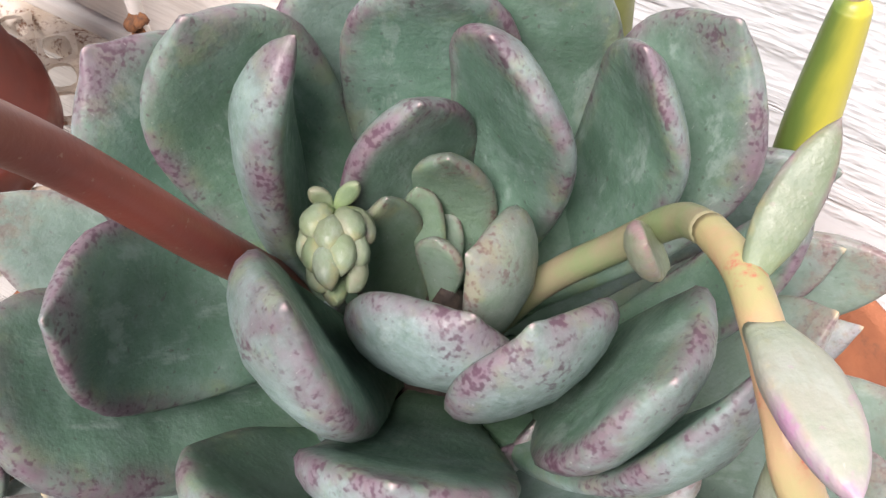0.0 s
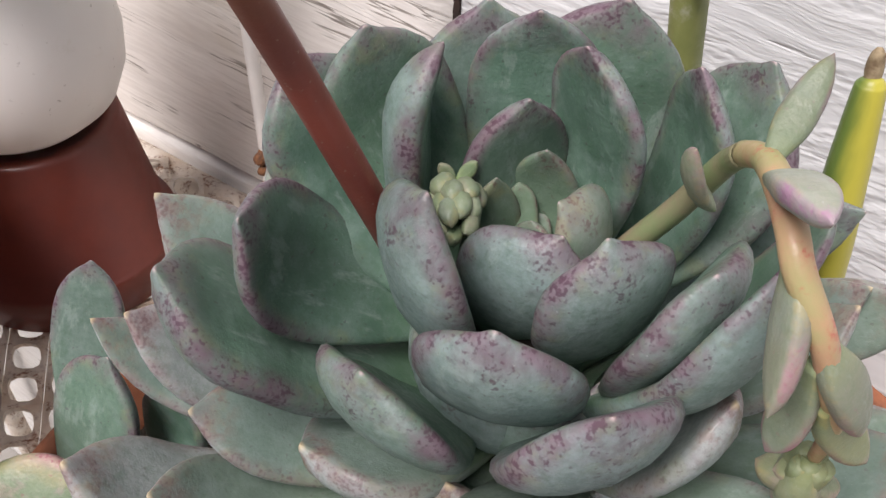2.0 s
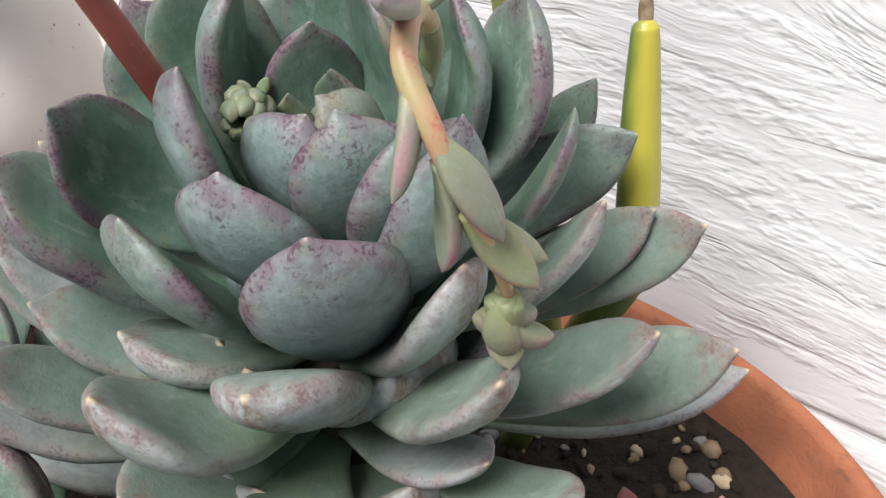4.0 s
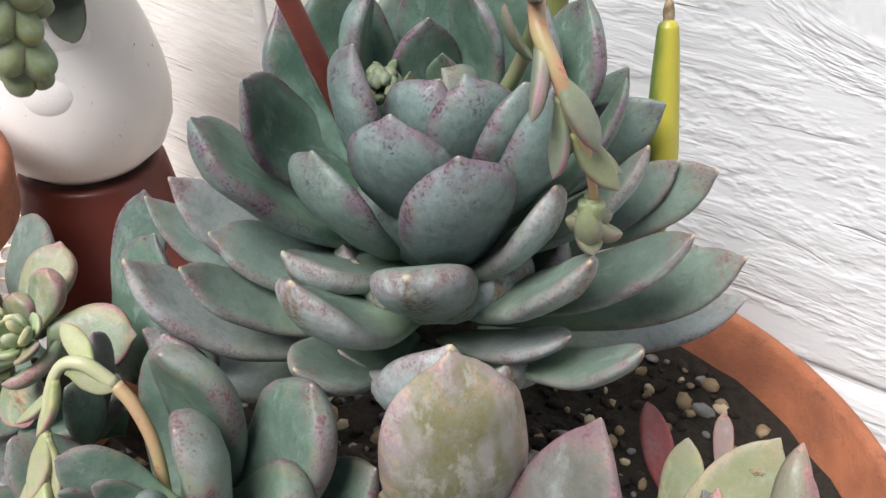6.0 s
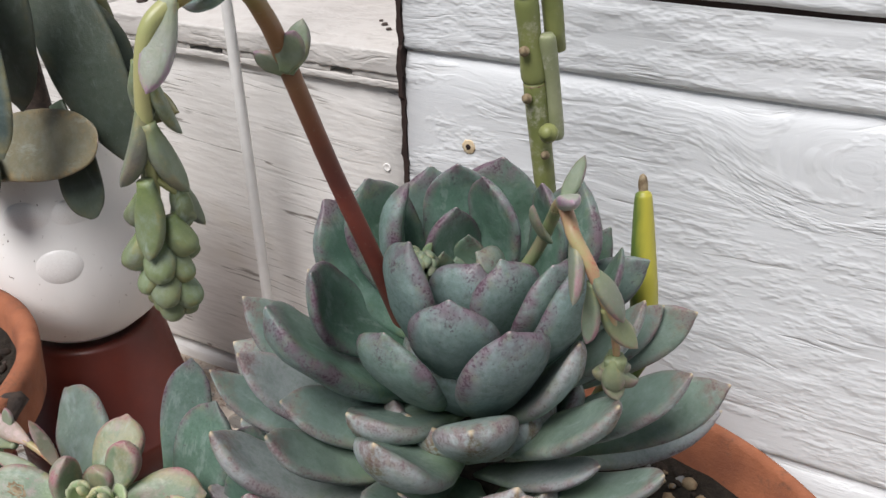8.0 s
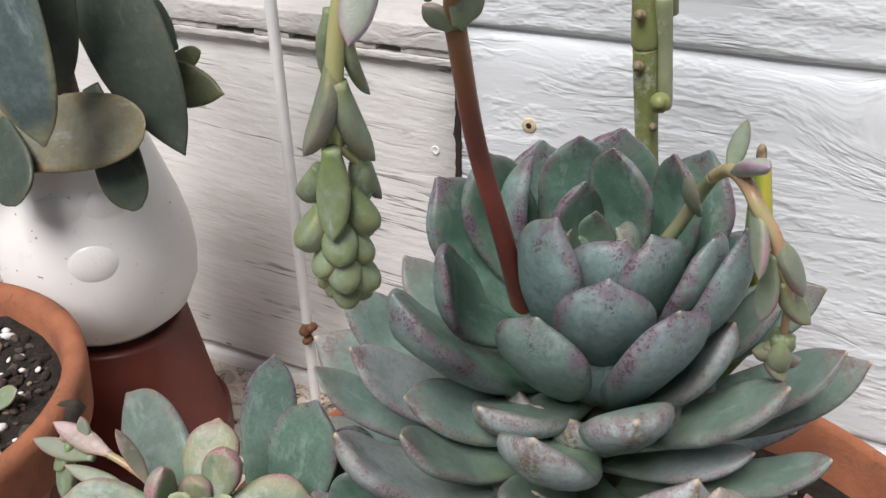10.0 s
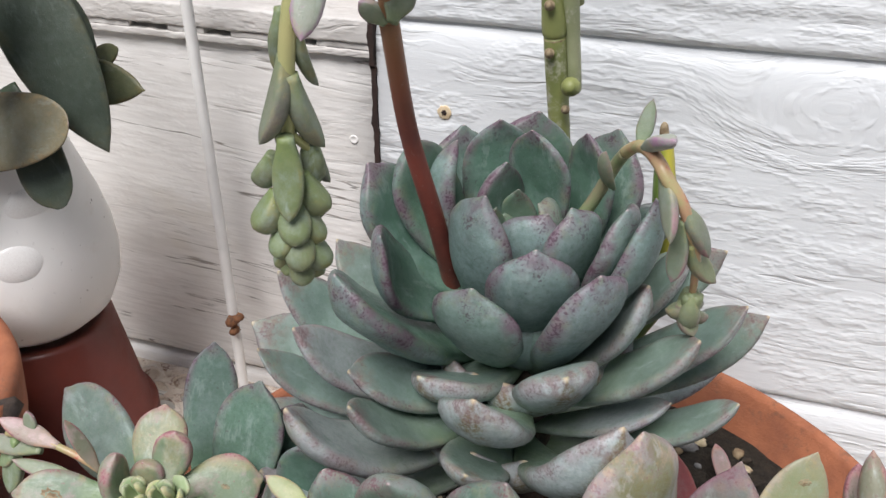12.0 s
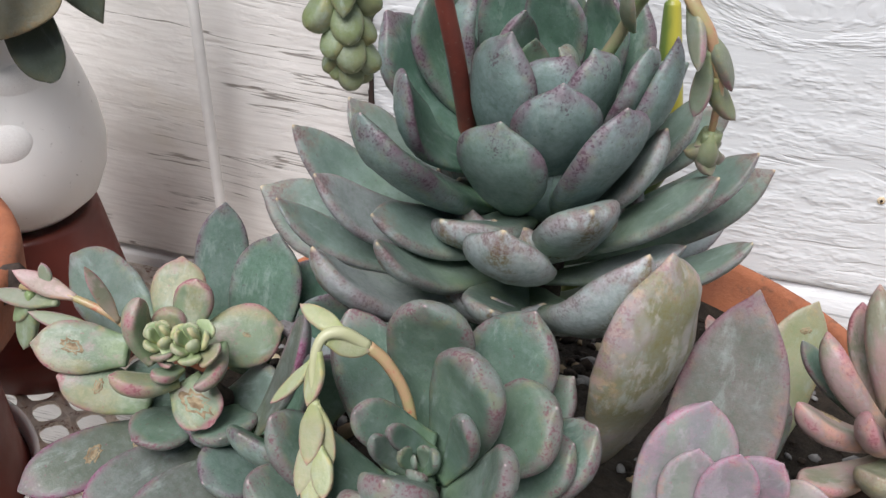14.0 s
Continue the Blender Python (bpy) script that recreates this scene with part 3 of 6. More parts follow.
def mesh_table():
    """Expanded metal: eye-shaped holes between flat strands, in a rolled frame on four legs."""
    top = 0.374
    table = thing("metal_table", (0.12, 0.26, -0.376), "white painted expanded-metal table top with orange rust patches", "table")
    x0, x1, y0, y1 = -0.42, 0.62, 0.02, 0.514
    dx, dy = 0.027, 0.0125
    nx, ny = int((x1 - x0) / dx), int((y1 - y0) / dy)
    verts, faces = [], []
    side = 12
    for j in range(ny):
        for i in range(nx + 1):
            cx = x0 + (i + 0.5 * (j % 2)) * dx
            cy = y0 + (j + 0.5) * dy
            base = len(verts)
            tilt = 0.0016
            for k in range(side):
                a = 2 * math.pi * k / side
                c, s = math.cos(a), math.sin(a)
                r = 1 / (abs(c) + abs(s))
                ox, oy = c * r * dx * 0.5, s * r * dy
                hx, hy = math.copysign(abs(c) ** 1.35, c) * dx * 0.33, math.copysign(abs(s) ** 1.25, s) * dy * 0.50
                lift = tilt * math.sin(a)
                verts.append((cx + ox, cy + oy, top - 0.0008 + lift * 0.4))
                verts.append((cx + hx, cy + hy, top + lift))
                verts.append((cx + hx, cy + hy, top - 0.0022 + lift))
            for k in range(side):
                a0, b0 = base + 3 * k, base + 3 * ((k + 1) % side)
                faces.append((a0, b0, b0 + 1, a0 + 1))
                faces.append((a0 + 1, b0 + 1, b0 + 2, a0 + 2))
    me = bpy.data.meshes.new("mesh_top")
    me.from_pydata(verts, [], faces)
    me.materials.append(METAL)
    sheet = part("mesh_top", me, METAL, table)
    tagged(sheet, "white expanded metal mesh, rusty at the strands", kind="stuff")
    for a, b in (((x0, y0), (x1, y0)), ((x1, y0), (x1, y1)), ((x1, y1), (x0, y1)), ((x0, y1), (x0, y0))):
        part("frame_bar", tube([(*a, top - 0.012, 0.009), (*b, top - 0.012, 0.009)], 4, 12), METAL, table)
    for x in (x0 + 0.02, x1 - 0.02):
        for y in (y0 + 0.02, y1 - 0.02):
            part("leg", tube([(x, y, -0.376, 0.010), (x, y, top - 0.014, 0.010)], 4, 12), METAL, table)


def board(name, x0, x1, z0, z1, face, back, material, parent, chamfer=0.010, depth=0.007, seed=0):
    """A siding board: flat face with uneven sawn relief, its top edge sloping back under the board above."""
    rows = [(back, z0), (face + 0.0015, z0), (face, z0 + 0.002)]
    n = 14
    rows += [(face, z0 + 0.004 + (z1 - chamfer - z0 - 0.006) * i / n) for i in range(n + 1)]
    rows += [(face + 0.0012, z1 - chamfer + 0.0015), (face + depth, z1), (back, z1)]
    nx = 60
    verts, faces = [], []
    for i in range(nx + 1):
        x = x0 + (x1 - x0) * i / nx
        for y, z in rows:
            r = 0.0
            if y < back:
                r = 0.0007 * noise.noise((x * 14, z * 120, seed)) + 0.0004 * noise.noise((x * 60, z * 420, seed + 3))
            verts.append((x, y + r, z + 0.0008 * noise.noise((x * 25, z * 9, seed + 7))))
    m = len(rows)
    for i in range(nx):
        for k in range(m - 1):
            a = i * m + k
            faces.append((a, a + 1, a + m + 1, a + m))
    faces.append(tuple(range(m))[::-1])
    faces.append(tuple(nx * m + k for k in range(m)))
    me = bpy.data.meshes.new(name)
    me.from_pydata(verts, [], faces)
    me.materials.append(material)
    me.polygons.foreach_set("use_smooth", [True] * len(me.polygons))
    return part(name, me, material, parent)


def rough_box(lo, hi, bevel, chip, seed):
    """A plank with worn, nibbled edges."""
    bm = box(lo, hi, bevel, 2)
    long = [e for e in bm.edges if abs(e.verts[0].co.x - e.verts[1].co.x) > 0.02]
    bmesh.ops.subdivide_edges(bm, edges=long, cuts=70)
    for v in bm.verts:
        x, y, z = v.co
        n = noise.noise((x * 160, z * 60, seed)) + 0.6 * noise.noise((x * 420, z * 90, seed + 4))
        if y < lo[1] + 0.01:
            v.co.y += chip * max(n, -0.2)
            v.co.z += chip * 0.6 * noise.noise((x * 210, y * 60, seed + 9))
    return bm


def timber_wall():
    wall = thing("wall_north", (0.3, 0.54, -0.376), "white painted horizontal wooden siding with raised grain", "wall", kind="structure")
    edges = [-0.376, -0.11, 0.075, 0.257, 0.436, 0.615, 0.6505]
    for i, (a, b) in enumerate(zip(edges, edges[1:])):
        board("board", 0.1465, 1.6, a, b + (0.003 if b < 0.65 else 0.0), 0.520, 0.545, WOOD_RIGHT, wall, 0.012 if b < 0.65 else 0.002, 0.0045 if b < 0.65 else 0.001, i * 5 + 2)
    # above an open black joint
    for i, (a, b) in enumerate(((0.6535, 0.833), (0.833, 1.01), (1.01, 1.19), (1.19, 1.5))):
        board("board", 0.1465, 1.6, a, b + 0.003, 0.5185, 0.545, WOOD_RIGHT, wall, 0.012, 0.0045, i * 7 + 40)
    # near-black strip set in the gap, standing in for its shade
    part("joint_dirt", box((0.147, 0.5225, 0.6490), (1.6, 0.5440, 0.6550)), HOLE, wall, "black strip standing in for shade in the open joint", smooth=False)
    part("backing", box((0.13, 0.5455, -0.376), (1.6, 0.60, 1.5)), WOOD_LEFT, wall, smooth=False)
    # screws, each in a rust-stained hollow
    for x, z, r in ((0.182, 0.570, 0.0028), (0.407, 0.4915, 0.0014), (0.338, 0.659, 0.0016)):
        turn = Matrix.Translation((x, 0.5196, z)) @ Matrix.Rotation(radians(90), 4, "X")
        halo = lathe([(0, 0.0005), (r * 1.1, 0.0005), (r * 1.3, 0.0002), (r * 1.3, -0.002), (0, -0.002)], 24, wobble=0.3)
        screw = part("screw", halo, STAIN, wall, "screw in a rust-stained hollow", turn)
        part("screw_head", lathe([(0, 0.0007), (r * 0.45, 0.0007), (r * 0.55, 0.0004), (r * 0.55, -0.001), (0, -0.001)], 20, wobble=0.4), HOLE, screw, "rusted cross-slot head", turn)


def left_panel():
    """A low wooden panel and a thick ledge on it, meeting the siding at a dark open joint."""
    panel = thing("wall_panel", (0.0, 0.535, -0.376), "weathered white wooden panel below a ledge", "wall", kind="structure")
    board("board", -1.2, 0.1425, 0.379, 0.593, 0.524, 0.545, WOOD_LEFT, panel, 0.003, 0.002, 31)
    board("board", -1.2, 0.1425, 0.15, 0.374, 0.522, 0.545, WOOD_LEFT, panel, 0.003, 0.002, 37)
    board("board", -1.2, 0.1425, -0.376, 0.145, 0.522, 0.545, WOOD_LEFT, panel, 0.003, 0.002, 41)
    part("backing", box((-1.2, 0.5455, -0.376), (0.1285, 0.575, 0.592)), WOOD_LEFT, panel, smooth=False)
    # ragged black strip closes the gap: its shade put in as colour, plus dirt
    verts, faces = [], []
    for i in range(241):
        z = 0.374 + 0.42 * i / 240
        a = 0.0012 * noise.noise((z * 90, 1.0, 2.0)) + 0.0012 * max(noise.noise((z * 260, 4.0, 1.0)), 0)
        b = 0.0010 * noise.noise((z * 110, 7.0, 3.0)) + 0.0016 * max(noise.noise((z * 210, 2.0, 9.0)), 0)
        y = 0.5188 if z > 0.617 or z < 0.59 else 0.5172
        verts += [(0.1437 - a, y, z), (0.1437 - a, y + 0.012, z), (0.1462 + b, y, z), (0.1462 + b, y + 0.012, z)]
    for i in range(240):
        k = 4 * i
        faces += [(k, k + 2, k + 6, k + 4), (k, k + 4, k + 5, k + 1), (k + 2, k + 3, k + 7, k + 6)]
    me = bpy.data.meshes.new("joint_dirt")
    me.from_pydata(verts, [], faces)
    me.materials.append(HOLE)
    part("joint_dirt", me, HOLE, panel, "black strip standing in for shade and dirt in the open joint")
    bm = lathe([(0, -0.0002), (0.0013, -0.0001), (0.0019, 0.0003), (0.0024, 0.0001), (0.0024, -0.002), (0, -0.002)], 20)
    part("screw", bm, WOOD_LEFT, panel, "painted-over screw head", Matrix.Translation((0.130, 0.5236, 0.547)) @ Matrix.Rotation(radians(90), 4, "X"))
    ledge = thing("ledge", (0.04, 0.62, 0.593), "thick white painted wooden ledge, chipped at its front edge", "ledge", kind="structure")
    board_top = rough_box((-0.071, 0.519, 0.6006), (0.1435, 0.80, 0.613), 0.0014, 0.0012, 3)
    part("plank", board_top, WOOD_LEDGE, ledge)
    part("plank", rough_box((-0.069, 0.520, 0.5932), (0.1445, 0.80, 0.5972), 0.0008, 0.0010, 8), WOOD_LEDGE, ledge)
    cuts = [-0.069, 0.003, 0.027, 0.049, 0.065, 0.100, 0.114, 0.1445]
    for a, b in zip(cuts[0::2], cuts[1::2]):
        part("filler_strip", box((a, 0.5204, 0.5974), (b, 0.80, 0.6004), 0.0004), WOOD_LEDGE, ledge)
    part("back_board", box((-1.2, 0.802, 0.15), (0.128, 0.83, 1.5), 0.002), WOOD_LEDGE, ledge)
    for x, y, s in ((-0.055, 0.545, 0.004), (-0.05, 0.552, 0.003), (0.110, 0.56, 0.0022), (0.117, 0.553, 0.0018), (0.104, 0.566, 0.0015)):
        bm = lathe([(0, 0.0), (s, 0.0), (s * 0.8, s * 0.4), (0, s * 0.5)], 9, wobble=0.5)
        part("debris", bm, BARK, ledge, "dry brown plant debris", Matrix.Translation((x, y, 0.6132)))
    # the plastic pot standing on the ledge
    pot = thing("plastic_pot", (0.045, 0.668, 0.613), "red-brown plastic flower pot standing on the white ledge", "pot")
    prof = [(0.0, 0.001), (0.050, 0.001), (0.054, 0.004), (0.066, 0.095), (0.070, 0.096), (0.071, 0.115), (0.067, 0.115), (0.064, 0.09), (0.05, 0.012), (0, 0.012)]
    part("body", lathe(prof, 64, (0.045, 0.668, 0.6132)), PLASTIC, pot)


def rod_and_bolt():
    rod = thing("rod", (0.062, 0.492, 0.374), "white painted upright metal rod with rusty bolts near its foot", "rod")
    part("bar", tube([(0.0625, 0.491, 0.3745, 0.0030), (0.0605, 0.493, 0.52, 0.0030), (0.0565, 0.496, 0.75, 0.0030)], 8, 14), ROD, rod)
    for dx, dz, r in ((0.0005, 0.4395, 0.0032), (0.0055, 0.4430, 0.0022), (0.0015, 0.4335, 0.0024)):
        bm = lathe([(0, 0.004), (r * 0.6, 0.004), (r, 0.0025), (r, 0.0), (r * 1.25, -0.0005), (r * 1.25, -0.0015), (0, -0.0015)], 6)
        part("bolt", bm, RUST, rod, "rusted bolt head", Matrix.Translation((0.062 + dx, 0.4885, dz)) @ Matrix.Rotation(radians(90), 4, "X"))


# ---- pots ----
POT = (0.272, 0.358, 0.374)


def main_pot():
    pot = thing("terracotta_bowl", POT, "wide shallow terracotta bowl with a thick rounded rim", "pot")
    prof = [(0, 0.002), (0.100, 0.002), (0.106, 0.006), (0.134, 0.050), (0.138, 0.056), (0.149, 0.058), (0.1525, 0.063), (0.1555, 0.080),
            (0.1548, 0.0842), (0.1530, 0.0860), (0.1505, 0.0860), (0.1485, 0.0835), (0.1450, 0.064), (0.130, 0.045), (0.10, 0.016), (0, 0.014)]
    part("body", lathe(prof, 160, POT, 0.004), TERRACOTTA, pot)
    verts, faces, rings = [], [], 30
    for i in range(rings + 1):
        r = 0.1425 * i / rings
        for k in range(90):
            t = 2 * math.pi * k / 90
            x, y = POT[0] + r * math.cos(t), POT[1] + r * math.sin(t)
            h = 0.004 * noise.noise((x * 45, y * 45, 2)) + 0.0025 * noise.noise((x * 160, y * 160, 5))
            verts.append((x, y, 0.438 + h + 0.022 * math.exp(-((x - 0.262) ** 2 + (y - 0.345) ** 2) / 0.0035)))
    for i in range(rings):
        for k in range(90):
            j = (k + 1) % 90
            faces.append((i * 90 + k, (i + 1) * 90 + k, (i + 1) * 90 + j, i * 90 + j))
    me = bpy.data.meshes.new("soil")
    me.from_pydata(verts, [], faces)
    me.materials.append(SOIL)
    me.polygons.foreach_set("use_smooth", [True] * len(me.polygons))
    part("soil", me, SOIL, pot, "dark crumbly potting soil")


def grit(parent, name, label, centre, radius, level, colours, count, size, seed):
    """Loose grains: many small uneven stones in one mesh per colour."""
    rng = random.Random(seed)
    for material in colours:
        verts, faces = [], []
        for _ in range(count):
            a, r = rng.random() * 6.283, radius * math.sqrt(rng.random())
            x, y = centre[0] + r * math.cos(a), centre[1] + r * math.sin(a)
            s = size * (0.4 + rng.random() ** 2)
            sx, sy, sz = s * (0.7 + rng.random() * 0.7), s * (0.6 + rng.random() * 0.5), s * (0.4 + rng.random() * 0.4)
            turn = Euler((rng.random() - 0.5, rng.random() - 0.5, rng.random() * 6.28)).to_matrix()
            base = len(verts)
            h = level(x, y)
            for i in range(1, 5):
                p = math.pi * i / 5
                for k in range(7):
                    q = 2 * math.pi * k / 7
                    j = 0.8 + 0.4 * rng.random()
                    v = turn @ Vector((sx * math.sin(p) * math.cos(q) * j, sy * math.sin(p) * math.sin(q) * j, sz * math.cos(p)))
                    verts.append((x + v.x, y + v.y, h + v.z))
            for i in range(3):
                for k in range(7):
                    j = (k + 1) % 7
                    faces.append((base + i * 7 + k, base + (i + 1) * 7 + k, base + (i + 1) * 7 + j, base + i * 7 + j))
            faces.append(tuple(base + k for k in range(7)))
            faces.append(tuple(base + 21 + k for k in range(7))[::-1])
        me = bpy.data.meshes.new(name)
        me.from_pydata(verts, [], faces)
        me.materials.append(material)
        me.polygons.foreach_set("use_smooth", [True] * len(me.polygons))
        tagged(part(name, me, material, parent), label, kind="stuff")


def soil_level(x, y):
    h = 0.004 * noise.noise((x * 45, y * 45, 2)) + 0.0025 * noise.noise((x * 160, y * 160, 5))
    return 0.4385 + h + 0.022 * math.exp(-((x - 0.262) ** 2 + (y - 0.345) ** 2) / 0.0035)


def white_pot():
    c = (-0.0223, 0.4329, 0.0)
    pot = thing("face_pot", (c[0], c[1], 0.460), "rounded white glazed pot with a raised nose, on an upturned pot", "pot")
    prof = [(0, 0.4605), (0.026, 0.4605), (0.031, 0.4618), (0.0415, 0.4705), (0.0475, 0.484), (0.0494, 0.499), (0.0482, 0.514), (0.0445, 0.530),
            (0.0395, 0.546), (0.0350, 0.560), (0.0330, 0.570), (0.0330, 0.574), (0.0315, 0.575), (0.0300, 0.572), (0.031, 0.555), (0.036, 0.54), (0.03, 0.53), (0, 0.53)]
    part("body", lathe(prof, 96, c), GLAZE, pot)
    away = Vector((0.69, -0.72, 0.08)).normalized()
    for spread, z, sx, sy, deep, out in ((0.0, 0.5160, 0.0135, 0.0125, 0.0060, 0.0432), (0.31, 0.541, 0.0125, 0.0105, 0.0042, 0.0378), (-0.31, 0.541, 0.0125, 0.0105, 0.0042, 0.0378)):
        w = Matrix.Rotation(spread, 3, "Z") @ away
        bm = bmesh.new()
        bmesh.ops.create_uvsphere(bm, u_segments=28, v_segments=18, radius=1)
        side = Vector((0, 0, 1)).cross(w).normalized()
        turn = Matrix((side, w.cross(side), w)).transposed().to_4x4()
        m = Matrix.Translation((c[0] + w.x * out, c[1] + w.y * out, z)) @ turn @ Matrix.Diagonal((sx, sy, deep, 1))
        part("cheek" if spread else "nose", bm, GLAZE, pot, m=m)
    w = Matrix.Rotation(-1.25, 3, "Z") @ away
    base = Vector((c[0], c[1], 0)) + w * 0.047
    rows = [(base.x - w.x * 0.008, base.y - w.y * 0.008, 0.545, 0.0035), (base.x + w.x * 0.004, base.y + w.y * 0.004, 0.538, 0.0035),
            (base.x + w.x * 0.007, base.y + w.y * 0.007, 0.522, 0.0036), (base.x + w.x * 0.004, base.y + w.y * 0.004, 0.506, 0.0036), (base.x - w.x * 0.006, base.y - w.y * 0.006, 0.499, 0.0035)]
    part("ear", tube(rows, 5, 12), GLAZE, pot)
    stand = thing("upturned_pot", (c[0], c[1], 0.374), "upturned red-brown plastic pot carrying the white pot", "pot")
    prof = [(0.052, 0.3745), (0.0535, 0.3755), (0.0535, 0.392), (0.0525, 0.394), (0.0495, 0.3945), (0.0392, 0.4575), (0.0375, 0.4600), (0.033, 0.4602), (0.031, 0.4570), (0.0, 0.4570)]
    part("body", lathe(prof, 96, c), PLASTIC, stand)
    # solid near-black discs, their colour standing in for the shade inside each hole
    for a in (-12, 108, 228):
        t = radians(a)
        bm = lathe([(0, 0.0004), (0.0024, 0.0004), (0.0028, -0.0006), (0.0028, -0.003), (0, -0.003)], 16, wobble=0.4)
        w = Vector((math.cos(t), math.sin(t), 0.35)).normalized()
        m = Matrix.Translation((c[0] + 0.0376 * math.cos(t), c[1] + 0.0376 * math.sin(t), 0.4575)) @ w.to_track_quat("Z", "Y").to_matrix().to_4x4()
        part("drain_hole", bm, HOLE, stand, m=m)


LEFT = (-0.012, 0.283)


def left_pot():
    c = (LEFT[0], LEFT[1], 0)
    pot = thing("terracotta_pot", (c[0], c[1], 0.448), "terracotta pot of gritty soil, standing on a dark plastic pot", "pot")
    prof = [(0, 0.449), (0.062, 0.449), (0.066, 0.452), (0.0765, 0.482), (0.079, 0.486), (0.087, 0.487), (0.0905, 0.490), (0.0925, 0.511), (0.0918, 0.5145), (0.0885, 0.5165), (0.0845, 0.515),
            (0.082, 0.510), (0.079, 0.49), (0.060, 0.46), (0, 0.46)]
    part("body", lathe(prof, 120, c, 0.004), TERRACOTTA, pot)
    verts, faces = [], []
    for i in range(25):
        r = 0.081 * i / 24
        for k in range(60):
            t = 2 * math.pi * k / 60
            x, y = c[0] + r * math.cos(t), c[1] + r * math.sin(t)
            verts.append((x, y, left_level(x, y) - 0.0006))
    for i in range(24):
        for k in range(60):
            j = (k + 1) % 60
            faces.append((i * 60 + k, (i + 1) * 60 + k, (i + 1) * 60 + j, i * 60 + j))
    me = bpy.data.meshes.new("soil")
    me.from_pydata(verts, [], faces)
    me.materials.append(SOIL)
    part("soil", me, SOIL, pot, "dark soil")
    grit(pot, "perlite", "white perlite crumbs in the soil", LEFT, 0.074, left_level, (PERLITE,), 240, 0.0036, 4)
    grit(pot, "bark", "brown bark and grit in the soil", LEFT, 0.076, left_level, (STONE_C, BARK), 300, 0.0026, 5)
    grit(pot, "grit", "tan grit in the soil", LEFT, 0.076, left_level, (STONE_A,), 60, 0.0022, 6)
    bm = lathe([(0, -0.003), (0.004, -0.002), (0.0065, 0), (0.004, 0.0016), (0, 0.002)], 9, wobble=0.6)
    part("dry_bit", bm, BARK, pot, "dry dark petal stuck to the rim", Matrix.Translation((0.0745, 0.313, 0.5105)) @ Matrix.Rotation(radians(60), 4, "Y") @ Matrix.Diagonal((1, 1.6, 0.6, 1)))
    sprig = thing("succulent_cutting", (0.035, 0.300, 0.507), "tiny pale leaf cutting on the gritty soil", "plant")
    leaf(sprig, (0.030, 0.305, 0.506), (0.046, 0.318, 0.513), 0.009, BUD_LEAF, up=(0.3, -0.5, 1))
    for k in range(5):
        t = radians(72 * k)
        leaf(sprig, (0.028, 0.300, 0.505), (0.028 + 0.006 * math.cos(t), 0.300 + 0.006 * math.sin(t), 0.511), 0.004, GREEN_LEAF, stations=10, segs=10)
    stand = thing("plastic_stand_pot", (c[0], c[1], 0.374), "dark red-brown upturned plastic pot under the terracotta pot", "pot")
    prof = [(0.0, 0.379), (0.070, 0.379), (0.0715, 0.381), (0.0715, 0.392), (0.070, 0.394), (0.068, 0.446), (0.065, 0.4485), (0, 0.4485)]
    part("body", lathe(prof, 80, c), PLASTIC, stand)
    dish = thing("saucer", (c[0], c[1], 0.374), "white glazed saucer under the plastic pot", "saucer")
    prof = [(0, 0.3745), (0.060, 0.3745), (0.066, 0.376), (0.0755, 0.397), (0.0765, 0.3995), (0.0750, 0.4005), (0.0735, 0.399), (0.0725, 0.394), (0.066, 0.3785), (0, 0.3785)]
    part("body", lathe(prof, 96, c), GLAZE, dish)


def left_level(x, y):
    return 0.5035 + 0.003 * noise.noise((x * 60, y * 60, 9)) + 0.002 * noise.noise((x * 190, y * 190, 1))


# near-black for shade inside joints and drain holes; the screw heads share it
HOLE = plain_material("dark_hollow", (0.02, 0.012, 0.01), (0.035, 0.018, 0.014), 0.9)
STAIN = plain_material("rust_stain", (0.66, 0.56, 0.40), (0.58, 0.44, 0.27), 0.8, 400, 900, 0.4)
PERLITE = plain_material("perlite", (0.80, 0.79, 0.76), (0.66, 0.65, 0.62), 0.85, 300, 900, 0.6)
STONE_A = plain_material("tan_grit", (0.33, 0.25, 0.15), (0.20, 0.14, 0.08), 0.8, 200, 800, 0.5)
STONE_B = plain_material("grey_grit", (0.26, 0.26, 0.25), (0.14, 0.14, 0.14), 0.75, 200, 800, 0.5)
STONE_C = plain_material("dark_crumb", (0.042, 0.030, 0.020), (0.018, 0.013, 0.010), 0.95, 300, 900, 0.9)
STONE_D = plain_material("cream_grit", (0.62, 0.53, 0.36), (0.46, 0.38, 0.24), 0.75, 200, 800, 0.5)
BARK = plain_material("dry_leaf", (0.10, 0.07, 0.055), (0.04, 0.03, 0.026), 0.85, 300, 900, 0.8)


# ---- the large rosette ----
AXIS = (0.262, 0.366, 0.520)


